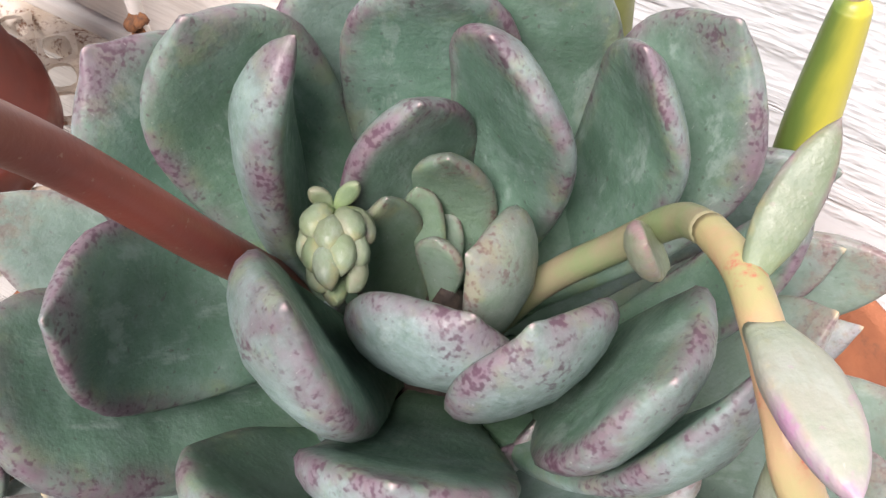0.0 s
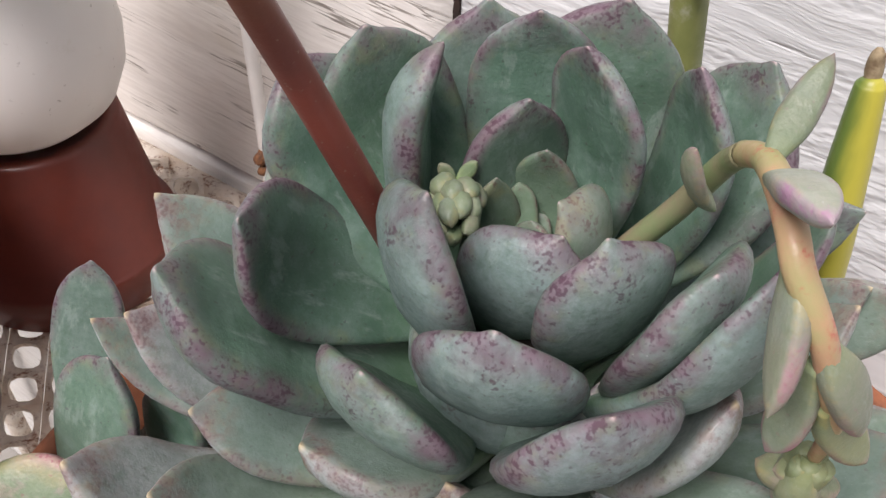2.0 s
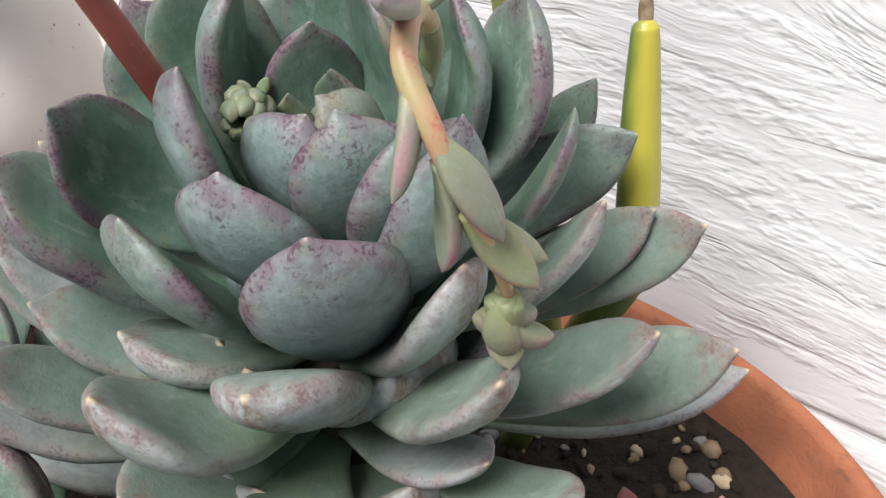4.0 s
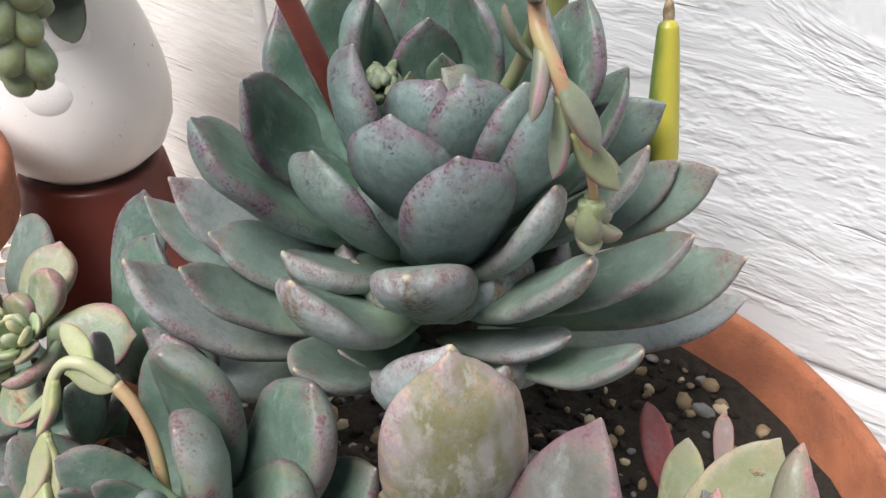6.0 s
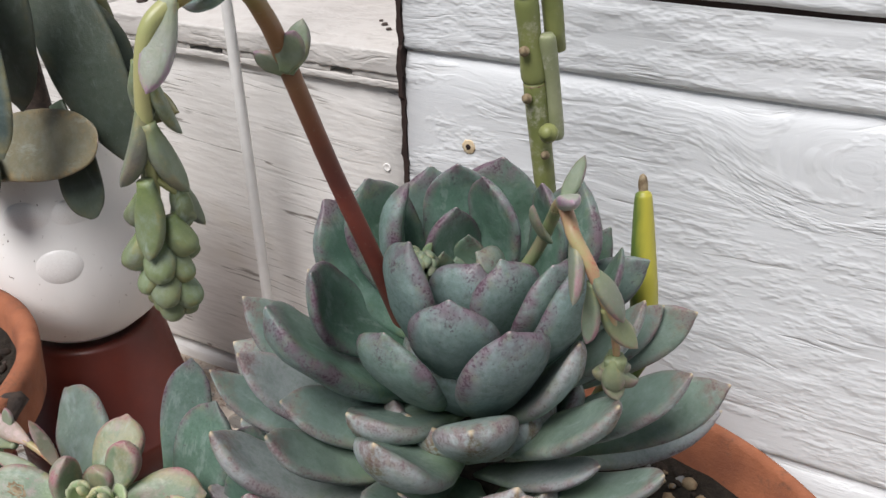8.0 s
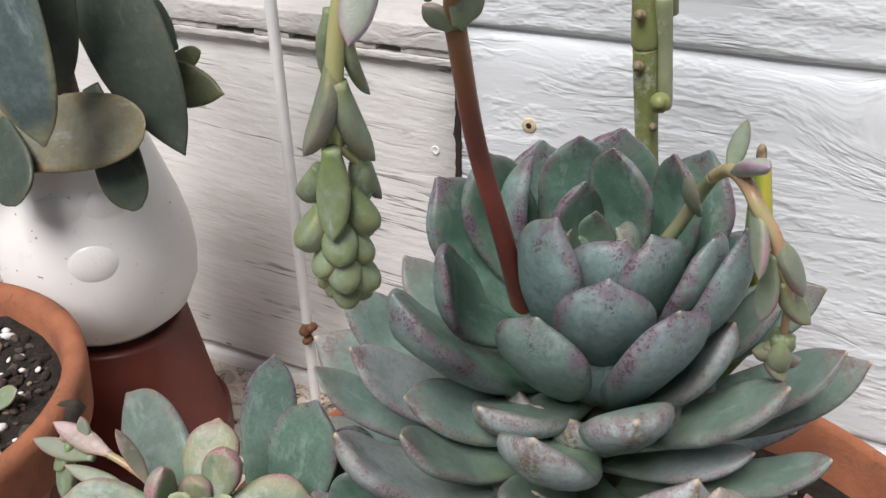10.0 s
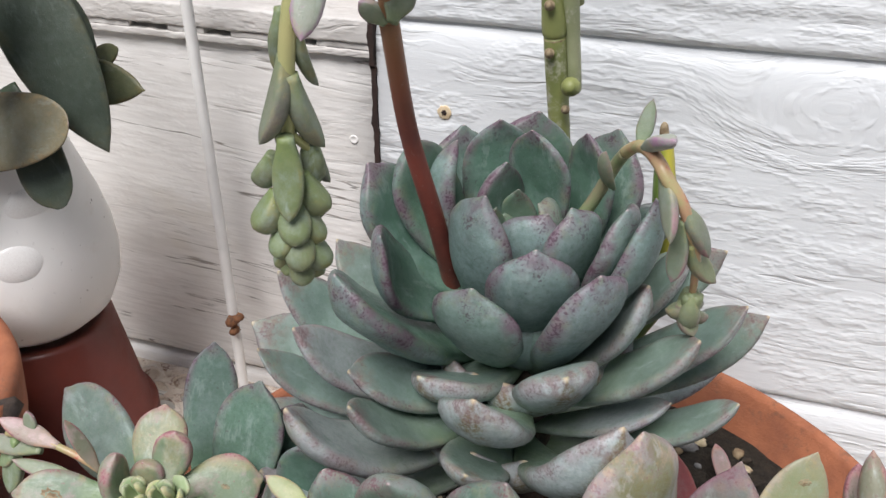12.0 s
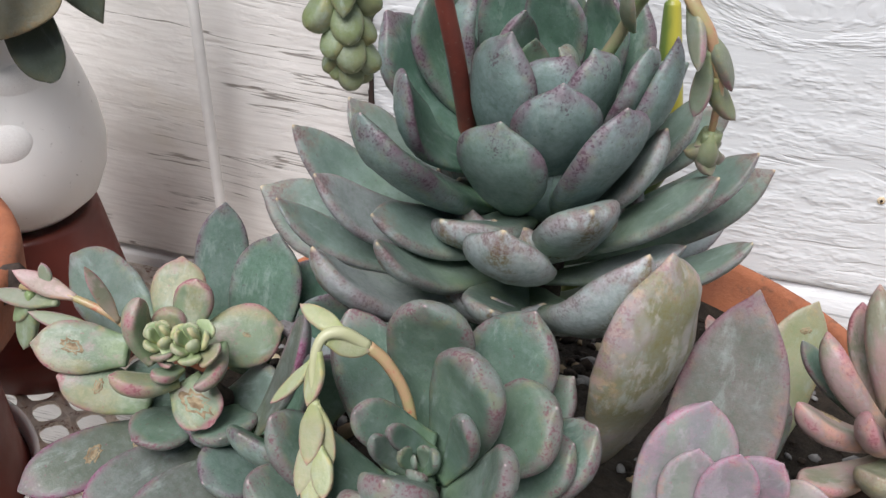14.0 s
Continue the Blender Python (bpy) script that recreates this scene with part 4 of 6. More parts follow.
def large_rosette():
    plant = thing("rosette_succulent", (AXIS[0], AXIS[1], 0.448), "large blue-green rosette succulent with purple speckled leaf margins", "succulent plant")
    rows = [(0.268, 0.372, 0.440, 0.010), (0.264, 0.368, 0.49, 0.010), (0.2625, 0.3675, 0.53, 0.012), (0.2615, 0.3700, 0.560, 0.009), (0.2605, 0.3720, 0.576, 0.004), (0.2605, 0.3720, 0.583, 0.001)]
    part("stem", tube(rows, 6, 16), BARK, plant, "short corky dark brown stem")
    leaf(plant, (0.2455, 0.3715, 0.5620), (0.2356, 0.3752, 0.6204), 0.0190, BLUE_LEAF, thick=0.0085, up=(0.85, 0.48, 0.10), bow=0.09, hook=0.06, wide=0.62, point=0.88, cup=0.05, crisp=3.3)
    leaf(plant, (0.2535, 0.3671, 0.5587), (0.2543, 0.3436, 0.6174), 0.0272, BLUE_LEAF, thick=0.0097, up=(0.51, 0.80, 0.31), bow=0.05, hook=0.03, wide=0.64, point=0.88, cup=0.05, crisp=3.3)
    leaf(plant, (0.2532, 0.3685, 0.5677), (0.2707, 0.3576, 0.6074), 0.0245, BLUE_LEAF, thick=0.0083, up=(-0.10, 0.95, 0.30), bow=0.04, hook=0.06, wide=0.65, point=0.88, cup=0.05, crisp=3.3)
    leaf(plant, (0.2689, 0.3744, 0.5649), (0.2781, 0.3587, 0.6100), 0.0261, BLUE_LEAF, thick=0.0081, up=(-0.82, 0.47, 0.33), bow=0.05, hook=0.07, wide=0.64, point=0.89, cup=0.05, crisp=3.3)
    leaf(plant, (0.2627, 0.3658, 0.5590), (0.2725, 0.3361, 0.6069), 0.0288, BLUE_LEAF, thick=0.0094, up=(-0.29, 0.79, 0.55), bow=0.05, hook=0.08, wide=0.65, point=0.88, cup=0.05, crisp=3.3)
    leaf(plant, (0.2564, 0.3565, 0.5516), (0.2567, 0.3246, 0.5969), 0.0302, BLUE_LEAF, thick=0.0084, up=(0.17, 0.81, 0.57), bow=0.05, hook=0.04, wide=0.64, point=0.88, cup=0.05, crisp=3.3)
    leaf(plant, (0.2693, 0.3641, 0.5470), (0.2923, 0.3360, 0.6010), 0.0318, BLUE_LEAF, thick=0.0098, up=(-0.71, 0.45, 0.54), bow=0.03, hook=0.02, wide=0.63, point=0.88, cup=0.05, crisp=3.3)
    leaf(plant, (0.2776, 0.3780, 0.5575), (0.2944, 0.3594, 0.6118), 0.0303, BLUE_LEAF, thick=0.0087, up=(-0.93, 0.15, 0.34), bow=0.03, hook=-0.01, wide=0.65, point=0.87, cup=0.05, crisp=3.3)
    leaf(plant, (0.2484, 0.3735, 0.5600), (0.2252, 0.3339, 0.6045), 0.0284, BLUE_LEAF, thick=0.0069, up=(0.83, 0.12, 0.54), bow=0.11, hook=0.11, wide=0.66, point=0.88, cup=0.05, crisp=3.3)
    leaf(plant, (0.2476, 0.3681, 0.5459), (0.2141, 0.3239, 0.5941), 0.0352, BLUE_LEAF, thick=0.0113, up=(0.44, 0.49, 0.75), bow=0.06, hook=0.04, wide=0.65, point=0.86, cup=0.05, crisp=3.3)
    leaf(plant, (0.2550, 0.3725, 0.5660), (0.2228, 0.3708, 0.6208), 0.0287, BLUE_LEAF, thick=0.0092, up=(0.80, -0.38, 0.46), bow=0.09, hook=0.12, wide=0.67, point=0.87, cup=0.05, crisp=3.3)
    leaf(plant, (0.2566, 0.3708, 0.5626), (0.2087, 0.3658, 0.6121), 0.0333, BLUE_LEAF, thick=0.0108, up=(0.70, -0.29, 0.65), bow=0.07, hook=0.10, wide=0.65, point=0.88, cup=0.05, crisp=3.3)
    leaf(plant, (0.2567, 0.3742, 0.5651), (0.2463, 0.3906, 0.6230), 0.0273, BLUE_LEAF, thick=0.0087, up=(0.41, -0.86, 0.32), bow=0.10, hook=0.12, wide=0.65, point=0.89, cup=0.05, crisp=3.3)
    leaf(plant, (0.2581, 0.3809, 0.5649), (0.2586, 0.3856, 0.6226), 0.0262, BLUE_LEAF, thick=0.0067, up=(-0.40, -0.92, 0.08), bow=0.07, hook=0.07, wide=0.65, point=0.87, cup=0.05, crisp=3.3)
    leaf(plant, (0.2587, 0.3776, 0.5642), (0.2558, 0.4057, 0.6206), 0.0343, BLUE_LEAF, thick=0.0120, up=(0.35, -0.83, 0.43), bow=0.10, hook=0.13, wide=0.66, point=0.87, cup=0.05, crisp=3.3)
    leaf(plant, (0.2650, 0.3851, 0.5590), (0.2749, 0.3960, 0.6192), 0.0235, BLUE_LEAF, thick=0.0060, up=(-0.61, -0.75, 0.24), bow=0.10, hook=0.08, wide=0.68, point=0.85, cup=0.05, crisp=3.3)
    leaf(plant, (0.2593, 0.3789, 0.5621), (0.2834, 0.4095, 0.6163), 0.0322, BLUE_LEAF, thick=0.0098, up=(-0.36, -0.73, 0.58), bow=0.09, hook=0.12, wide=0.65, point=0.87, cup=0.05, crisp=3.3)
    leaf(plant, (0.2614, 0.3732, 0.5587), (0.2522, 0.3787, 0.6128), 0.0224, BLUE_LEAF, thick=0.0074, up=(0.85, -0.49, 0.20), bow=0.08, hook=0.11, wide=0.64, point=0.88, cup=0.05, crisp=3.3)
    leaf(plant, (0.2581, 0.3690, 0.5529), (0.2561, 0.3793, 0.6039), 0.0162, INNER_LEAF, thick=0.0052, up=(0.33, -0.92, 0.20), bow=0.08, hook=0.11, wide=0.62, point=0.89, cup=0.05, crisp=3.3)
    leaf(plant, (0.2605, 0.3809, 0.5730), (0.2662, 0.3657, 0.6066), 0.0197, INNER_LEAF, thick=0.0061, up=(-0.98, -0.17, 0.09), bow=0.07, hook=0.11, wide=0.63, point=0.89, cup=0.05, crisp=3.3)
    leaf(plant, (0.2605, 0.3661, 0.5520), (0.2509, 0.3716, 0.6000), 0.0124, INNER_LEAF, thick=0.0042, up=(0.82, -0.52, 0.22), bow=0.06, hook=0.08, wide=0.64, point=0.89, cup=0.05, crisp=3.3)
    leaf(plant, (0.2626, 0.3651, 0.5486), (0.2392, 0.3281, 0.5599), 0.0293, AGED_LEAF, thick=0.0097, up=(-0.13, 0.37, 0.92), bow=0.06, hook=0.10, wide=0.64, point=0.88, cup=0.05, crisp=3.3)
    leaf(plant, (0.2612, 0.3643, 0.5361), (0.2189, 0.3206, 0.5629), 0.0230, AGED_LEAF, thick=0.0075, up=(0.51, 0.03, 0.86), bow=0.04, hook=0.06, wide=0.62, point=0.89, cup=0.05, crisp=3.3)
    leaf(plant, (0.2573, 0.3654, 0.5324), (0.1971, 0.3261, 0.5704), 0.0232, AGED_LEAF, thick=0.0077, up=(0.56, -0.05, 0.83), bow=0.08, hook=0.10, wide=0.62, point=0.89, cup=0.05, crisp=3.3)
    leaf(plant, (0.2564, 0.3650, 0.5254), (0.1823, 0.3263, 0.5587), 0.0188, AGED_LEAF, thick=0.0063, up=(0.43, -0.05, 0.90), bow=0.09, hook=0.11, wide=0.63, point=0.88, cup=0.05, crisp=3.3)
    leaf(plant, (0.2568, 0.3601, 0.5218), (0.2066, 0.2998, 0.5601), 0.0273, AGED_LEAF, thick=0.0094, up=(0.32, 0.30, 0.90), bow=0.10, hook=0.12, wide=0.65, point=0.88, cup=0.05, crisp=3.3)
    leaf(plant, (0.2572, 0.3597, 0.5263), (0.2260, 0.3033, 0.5636), 0.0203, AGED_LEAF, thick=0.0066, up=(0.47, 0.29, 0.83), bow=0.07, hook=0.08, wide=0.65, point=0.88, cup=0.05, crisp=3.3)
    leaf(plant, (0.2650, 0.3580, 0.5367), (0.2632, 0.3079, 0.5722), 0.0296, AGED_LEAF, thick=0.0098, up=(0.12, 0.57, 0.81), bow=0.09, hook=0.09, wide=0.60, point=0.89, cup=0.05, crisp=3.3)
    leaf(plant, (0.2699, 0.3625, 0.5347), (0.2860, 0.3230, 0.5744), 0.0279, AGED_LEAF, thick=0.0118, up=(-0.46, 0.53, 0.71), bow=0.01, hook=-0.02, wide=0.61, point=0.89, cup=0.05, crisp=3.3)
    leaf(plant, (0.2641, 0.3675, 0.5306), (0.3206, 0.3483, 0.5779), 0.0242, AGED_LEAF, thick=0.0074, up=(-0.65, -0.04, 0.76), bow=0.05, hook=0.04, wide=0.63, point=0.88, cup=0.05, crisp=3.3)
    leaf(plant, (0.2683, 0.3705, 0.5292), (0.3334, 0.3799, 0.5730), 0.0214, AGED_LEAF, thick=0.0070, up=(-0.49, -0.34, 0.80), bow=0.06, hook=0.04, wide=0.62, point=0.88, cup=0.05, crisp=3.3)
    leaf(plant, (0.2665, 0.3704, 0.5239), (0.3419, 0.4013, 0.5572), 0.0216, AGED_LEAF, thick=0.0073, up=(-0.06, -0.66, 0.75), bow=0.09, hook=0.11, wide=0.61, point=0.88, cup=0.05, crisp=3.3)
    leaf(plant, (0.2663, 0.3753, 0.5189), (0.3332, 0.4450, 0.5119), 0.0209, AGED_LEAF, thick=0.0071, up=(0.30, -0.19, 0.94), bow=0.08, hook=0.11, wide=0.64, point=0.88, cup=0.05, crisp=3.3)
    leaf(plant, (0.2695, 0.3639, 0.5435), (0.3034, 0.3619, 0.5853), 0.0257, AGED_LEAF, thick=0.0078, up=(-0.78, -0.08, 0.63), bow=0.06, hook=0.05, wide=0.64, point=0.88, cup=0.05, crisp=3.3)
    leaf(plant, (0.2692, 0.3717, 0.5510), (0.3025, 0.3984, 0.6011), 0.0153, BLUE_LEAF, thick=0.0049, up=(-0.66, -0.39, 0.64), bow=0.07, hook=0.09, wide=0.64, point=0.88, cup=0.05, crisp=3.3)
    leaf(plant, (0.2691, 0.3651, 0.5599), (0.3017, 0.3638, 0.6149), 0.0192, BLUE_LEAF, thick=0.0065, up=(-0.75, 0.48, 0.45), bow=0.09, hook=0.12, wide=0.63, point=0.88, cup=0.05, crisp=3.3)
    leaf(plant, (0.2628, 0.3745, 0.5481), (0.3060, 0.4186, 0.5868), 0.0212, BLUE_LEAF, thick=0.0073, up=(0.48, -0.80, 0.37), bow=0.10, hook=0.13, wide=0.63, point=0.88, cup=0.05, crisp=3.3)
    leaf(plant, (0.2674, 0.3716, 0.5454), (0.3129, 0.3944, 0.5857), 0.0202, AGED_LEAF, thick=0.0065, up=(-0.57, -0.25, 0.78), bow=0.07, hook=0.09, wide=0.64, point=0.88, cup=0.05, crisp=3.3)
    leaf(plant, (0.2649, 0.3738, 0.5374), (0.3134, 0.4176, 0.5711), 0.0170, AGED_LEAF, thick=0.0057, up=(0.10, -0.67, 0.73), bow=0.08, hook=0.11, wide=0.63, point=0.88, cup=0.05, crisp=3.3)
    leaf(plant, (0.2647, 0.3740, 0.5384), (0.3246, 0.4187, 0.5708), 0.0216, AGED_LEAF, thick=0.0073, up=(0.30, -0.79, 0.54), bow=0.09, hook=0.12, wide=0.63, point=0.88, cup=0.05, crisp=3.3)
    leaf(plant, (0.2627, 0.3747, 0.5444), (0.2855, 0.4369, 0.5867), 0.0192, BLUE_LEAF, thick=0.0065, up=(0.20, -0.60, 0.77), bow=0.09, hook=0.12, wide=0.63, point=0.88, cup=0.05, crisp=3.3)
    leaf(plant, (0.2647, 0.3615, 0.5210), (0.3152, 0.3527, 0.5490), 0.0178, AGED_LEAF, thick=0.0056, up=(-0.47, 0.08, 0.88), bow=0.03, hook=0.04, wide=0.62, point=0.88, cup=0.05, crisp=3.3)
    leaf(plant, (0.2783, 0.3671, 0.5203), (0.3353, 0.3517, 0.5549), 0.0181, AGED_LEAF, thick=0.0059, up=(-0.53, -0.03, 0.85), bow=0.07, hook=0.06, wide=0.65, point=0.88, cup=0.05, crisp=3.3)
    leaf(plant, (0.2644, 0.3583, 0.5181), (0.3043, 0.3151, 0.5668), 0.0302, AGED_LEAF, thick=0.0108, up=(-0.18, 0.66, 0.73), bow=0.12, hook=0.12, wide=0.64, point=0.87, cup=0.05, crisp=3.3)
    leaf(plant, (0.2593, 0.3637, 0.5231), (0.2611, 0.3071, 0.5439), 0.0231, AGED_LEAF, thick=0.0075, up=(0.29, 0.34, 0.90), bow=0.06, hook=0.08, wide=0.62, point=0.88, cup=0.05, crisp=3.3)
    leaf(plant, (0.2554, 0.3652, 0.5341), (0.1785, 0.3518, 0.5732), 0.0241, AGED_LEAF, thick=0.0082, up=(0.47, -0.31, 0.82), bow=0.09, hook=0.12, wide=0.63, point=0.89, cup=0.05, crisp=3.3)
    leaf(plant, (0.2537, 0.3691, 0.5171), (0.1565, 0.3660, 0.5376), 0.0330, AGED_LEAF, thick=0.0112, up=(0.20, -0.48, 0.85), bow=0.08, hook=0.11, wide=0.66, point=0.87, cup=0.05, crisp=3.3)
    leaf(plant, (0.2559, 0.3700, 0.5374), (0.1903, 0.3756, 0.5752), 0.0239, AGED_LEAF, thick=0.0080, up=(0.45, -0.33, 0.83), bow=0.08, hook=0.11, wide=0.63, point=0.88, cup=0.05, crisp=3.3)
    leaf(plant, (0.2547, 0.3738, 0.5605), (0.2298, 0.4002, 0.6151), 0.0319, BLUE_LEAF, thick=0.0110, up=(0.58, -0.60, 0.55), bow=0.10, hook=0.13, wide=0.65, point=0.87, cup=0.05, crisp=3.3)
    for k in range(9):
        t = radians(-175 + 22 * k)
        c, s = math.cos(t), math.sin(t)
        leaf(plant, (0.2625 + 0.006 * c, 0.3675 + 0.006 * s, 0.536), (0.2625 + 0.028 * c, 0.3675 + 0.028 * s, 0.5545), 0.0210, AGED_LEAF, thick=0.008, bow=0.10, hook=0.1)
    for k in range(8):
        t = radians(-170 + 24 * k)
        c, s = math.cos(t), math.sin(t)
        leaf(plant, (0.2625 + 0.007 * c, 0.3675 + 0.007 * s, 0.508), (0.2625 + 0.040 * c, 0.3675 + 0.040 * s, 0.533), 0.0220, AGED_LEAF, thick=0.008, bow=0.10, hook=0.1)
    for k in range(9):
        t = radians(-178 + 20 * k)
        c, s = math.cos(t), math.sin(t)
        leaf(plant, (0.2625 + 0.004 * c, 0.3675 + 0.004 * s, 0.546), (0.2625 + 0.019 * c, 0.3675 + 0.019 * s, 0.5740), 0.0190, BLUE_LEAF, thick=0.006, bow=0.10, hook=0.1)
    for k in range(9):
        t = radians(24 + 22 * k)
        c, s = math.cos(t), math.sin(t)
        leaf(plant, (0.2625 + 0.006 * c, 0.3675 + 0.006 * s, 0.524), (0.2625 + 0.036 * c, 0.3675 + 0.036 * s, 0.5555), 0.0230, AGED_LEAF, thick=0.008, bow=0.10, hook=0.1)
    leaf(plant, (0.2550, 0.3650, 0.5050), (0.1680, 0.3520, 0.5130), 0.0290, AGED_LEAF, thick=0.0090, bow=0.08, hook=0.1)
    leaf(plant, (0.2540, 0.3600, 0.5020), (0.1860, 0.3130, 0.5170), 0.0270, AGED_LEAF, thick=0.0090, bow=0.08, hook=0.1)
    # small leaves of the heart
    leaf(plant, (0.2590, 0.3730, 0.580), (0.2516, 0.3786, 0.5950), 0.0062, INNER_LEAF, thick=0.003, up=(0.4, -0.6, 0.5), stations=14, segs=14)
    leaf(plant, (0.2600, 0.3740, 0.578), (0.2536, 0.3815, 0.5880), 0.0062, INNER_LEAF, thick=0.003, up=(0.2, -0.8, 0.4), stations=14, segs=14)
    leaf(plant, (0.2600, 0.3700, 0.578), (0.2575, 0.3735, 0.5920), 0.0080, INNER_LEAF, thick=0.003, up=(0.0, -0.9, 0.3), stations=14, segs=14)
    # young flower bud cluster leaning out beside the heart
    c, w = Vector((0.2448, 0.3672, 0.5990)), Vector((0.55, -0.80, 0.10)).normalized()
    part("bud_stalk", tube([(0.2520, 0.3700, 0.570, 0.0010), (0.2465, 0.3690, 0.588, 0.0010), (c.x, c.y, c.z, 0.0011)], 5, 10), STEM_PALE, plant)
    side = w.orthogonal().normalized()
    other = w.cross(side)
    for k in range(17):
        t, h = radians(137.5 * k), k / 16
        d = side * math.cos(t) + other * math.sin(t)
        r = 0.0042 * (1 - 0.75 * h)
        leaf(plant, c + w * (0.0070 * h) + d * 0.0004, c + w * (0.0055 + 0.0090 * h) + d * r, 0.0052 - 0.0014 * h, BUD_LEAF, thick=0.0034, up=-d, stations=10, segs=10, name="bud", bow=0.16, wide=0.5, point=0.8)
    leaf(plant, c, c + Vector((-0.0026, -0.0010, 0.0040)), 0.0028, BUD_LEAF, thick=0.0020, up=(0.6, -0.6, 0.2), stations=10, segs=10, name="bud", bow=0.16, wide=0.5, point=0.8)
    leaf(plant, c, c + Vector((0.0026, 0.0026, 0.0048)), 0.0028, BUD_LEAF, thick=0.0020, up=(0.2, -0.8, 0.2), stations=10, segs=10, name="bud", bow=0.16, wide=0.5, point=0.8)


def bract(plant, foot, tip, width, material, thick=None, up=(0, 0, 1), name="bract", **shape):
    shape.setdefault("wide", 0.45)
    shape.setdefault("point", 0.85)
    shape.setdefault("bow", 0.06)
    leaf(plant, foot, tip, width, material, thick=thick or width * 0.55, up=up, name=name, stations=14, segs=14, **shape)


def tall_flower_stalk():
    stalk = thing("flower_stalk", (0.245, 0.372, 0.560), "tall red flower stalk arching over to a hanging bud cluster", "flower stalk")
    part("lower_stem", tube([(0.2420, 0.3740, 0.5520, 0.0033), (0.2384, 0.3700, 0.5600, 0.0032), (0.2362, 0.3531, 0.6021, 0.0030), (0.2331, 0.3394, 0.6378, 0.0028), (0.2362, 0.3197, 0.6766, 0.0026)], 8, 16), STEM_RED, stalk, "smooth dark red stem")
    part("upper_stem", tube([(0.2362, 0.3197, 0.6766, 0.0026), (0.2385, 0.3145, 0.6840, 0.0025), (0.2410, 0.3075, 0.6930, 0.0024), (0.2420, 0.3000, 0.7010, 0.0022), (0.2400, 0.2905, 0.7040, 0.0021), (0.2375, 0.2830, 0.7020, 0.0021)], 8, 16), STEM_RED, stalk, "olive brown stem")
    part("hanging_stem", tube([(0.2375, 0.2830, 0.7020, 0.0021), (0.2348, 0.2769, 0.6965, 0.0021), (0.2318, 0.2750, 0.6820, 0.0019), (0.2308, 0.2749, 0.6682, 0.0016), (0.2295, 0.2748, 0.6550, 0.0014), (0.2300, 0.2745, 0.6420, 0.0012), (0.2305, 0.2740, 0.6310, 0.0010)], 6, 12), STEM_GREEN, stalk, "yellow-green stem")
    for foot, tip, w, up in (((0.2365, 0.3170, 0.6755), (0.2315, 0.3130, 0.6815), 0.0060, (-0.3, -1, 0.3)), ((0.2385, 0.3170, 0.6760), (0.2402, 0.3225, 0.6885), 0.0072, (0.3, -1, 0.2)), ((0.2392, 0.3145, 0.6770), (0.2440, 0.3140, 0.6880), 0.0078, (0.5, -1, 0.1))):
        bract(stalk, foot, tip, w, SLATE_LEAF, up=up)
    bract(stalk, (0.2377, 0.2818, 0.7030), (0.2370, 0.2715, 0.6850), 0.0070, LILAC_LEAF, thick=0.0062, up=(0.5, -0.8, 0.5), heel=0.5, wide=0.55)
    bract(stalk, (0.2410, 0.2960, 0.7020), (0.2330, 0.2900, 0.6985), 0.0060, BLUE_LEAF)
    bract(stalk, (0.2305, 0.2750, 0.6805), (0.2268, 0.2685, 0.6625), 0.0062, GREY_BRACT, thick=0.0050, up=(-1, -1, 0.4), heel=0.5)
    bract(stalk, (0.2330, 0.2745, 0.6765), (0.2366, 0.2792, 0.6588), 0.0066, GREY_BRACT, thick=0.0052, up=(1, 0.3, 0.4), heel=0.5)
    bract(stalk, (0.2300, 0.2765, 0.6900), (0.2275, 0.2790, 0.6740), 0.0058, HANGING_BUD, up=(-0.6, 0.6, 0.4))
    bract(stalk, (0.2335, 0.2765, 0.6900), (0.2350, 0.2815, 0.6720), 0.0058, HANGING_BUD, up=(0.8, 0.6, 0.4))
    bract(stalk, (0.2305, 0.2760, 0.6690), (0.2270, 0.2770, 0.6580), 0.0056, HANGING_BUD, up=(-0.8, 0.6, 0.4))
    # one long blunt bud before the others, and a side spray of buds
    bract(stalk, (0.2314, 0.2712, 0.6635), (0.2326, 0.2672, 0.6455), 0.0072, HANGING_BUD, thick=0.0056, up=(0.3, -1, 0.3), wide=0.5, bow=0.08, heel=0.5, point=0.7)
    part("side_stem", tube([(0.2305, 0.2748, 0.6630, 0.0010), (0.2325, 0.2785, 0.6585, 0.0010), (0.2335, 0.2808, 0.6560, 0.0010)], 4, 8), STEM_GREEN, stalk)
    bract(stalk, (0.2335, 0.2810, 0.6590), (0.2347, 0.2842, 0.6475), 0.0042, GREY_BRACT, thick=0.0034, up=(1, 0.3, 0.3))
    for dx, dy, dz, w in ((0.0006, -0.0010, -0.0105, 0.0052), (-0.0020, 0.0008, -0.0095, 0.0050), (0.0016, 0.0020, -0.0090, 0.0050), (-0.0012, -0.0026, -0.0080, 0.0044)):
        bract(stalk, (0.2328, 0.2798, 0.6590), (0.2328 + dx, 0.2798 + dy, 0.6590 + dz), w, HANGING_BUD, thick=w * 0.9, up=(dx, dy, 0.001), name="bud", wide=0.55, point=0.6, bow=0.1, heel=0.5, keel=0.0, cup=0.0)
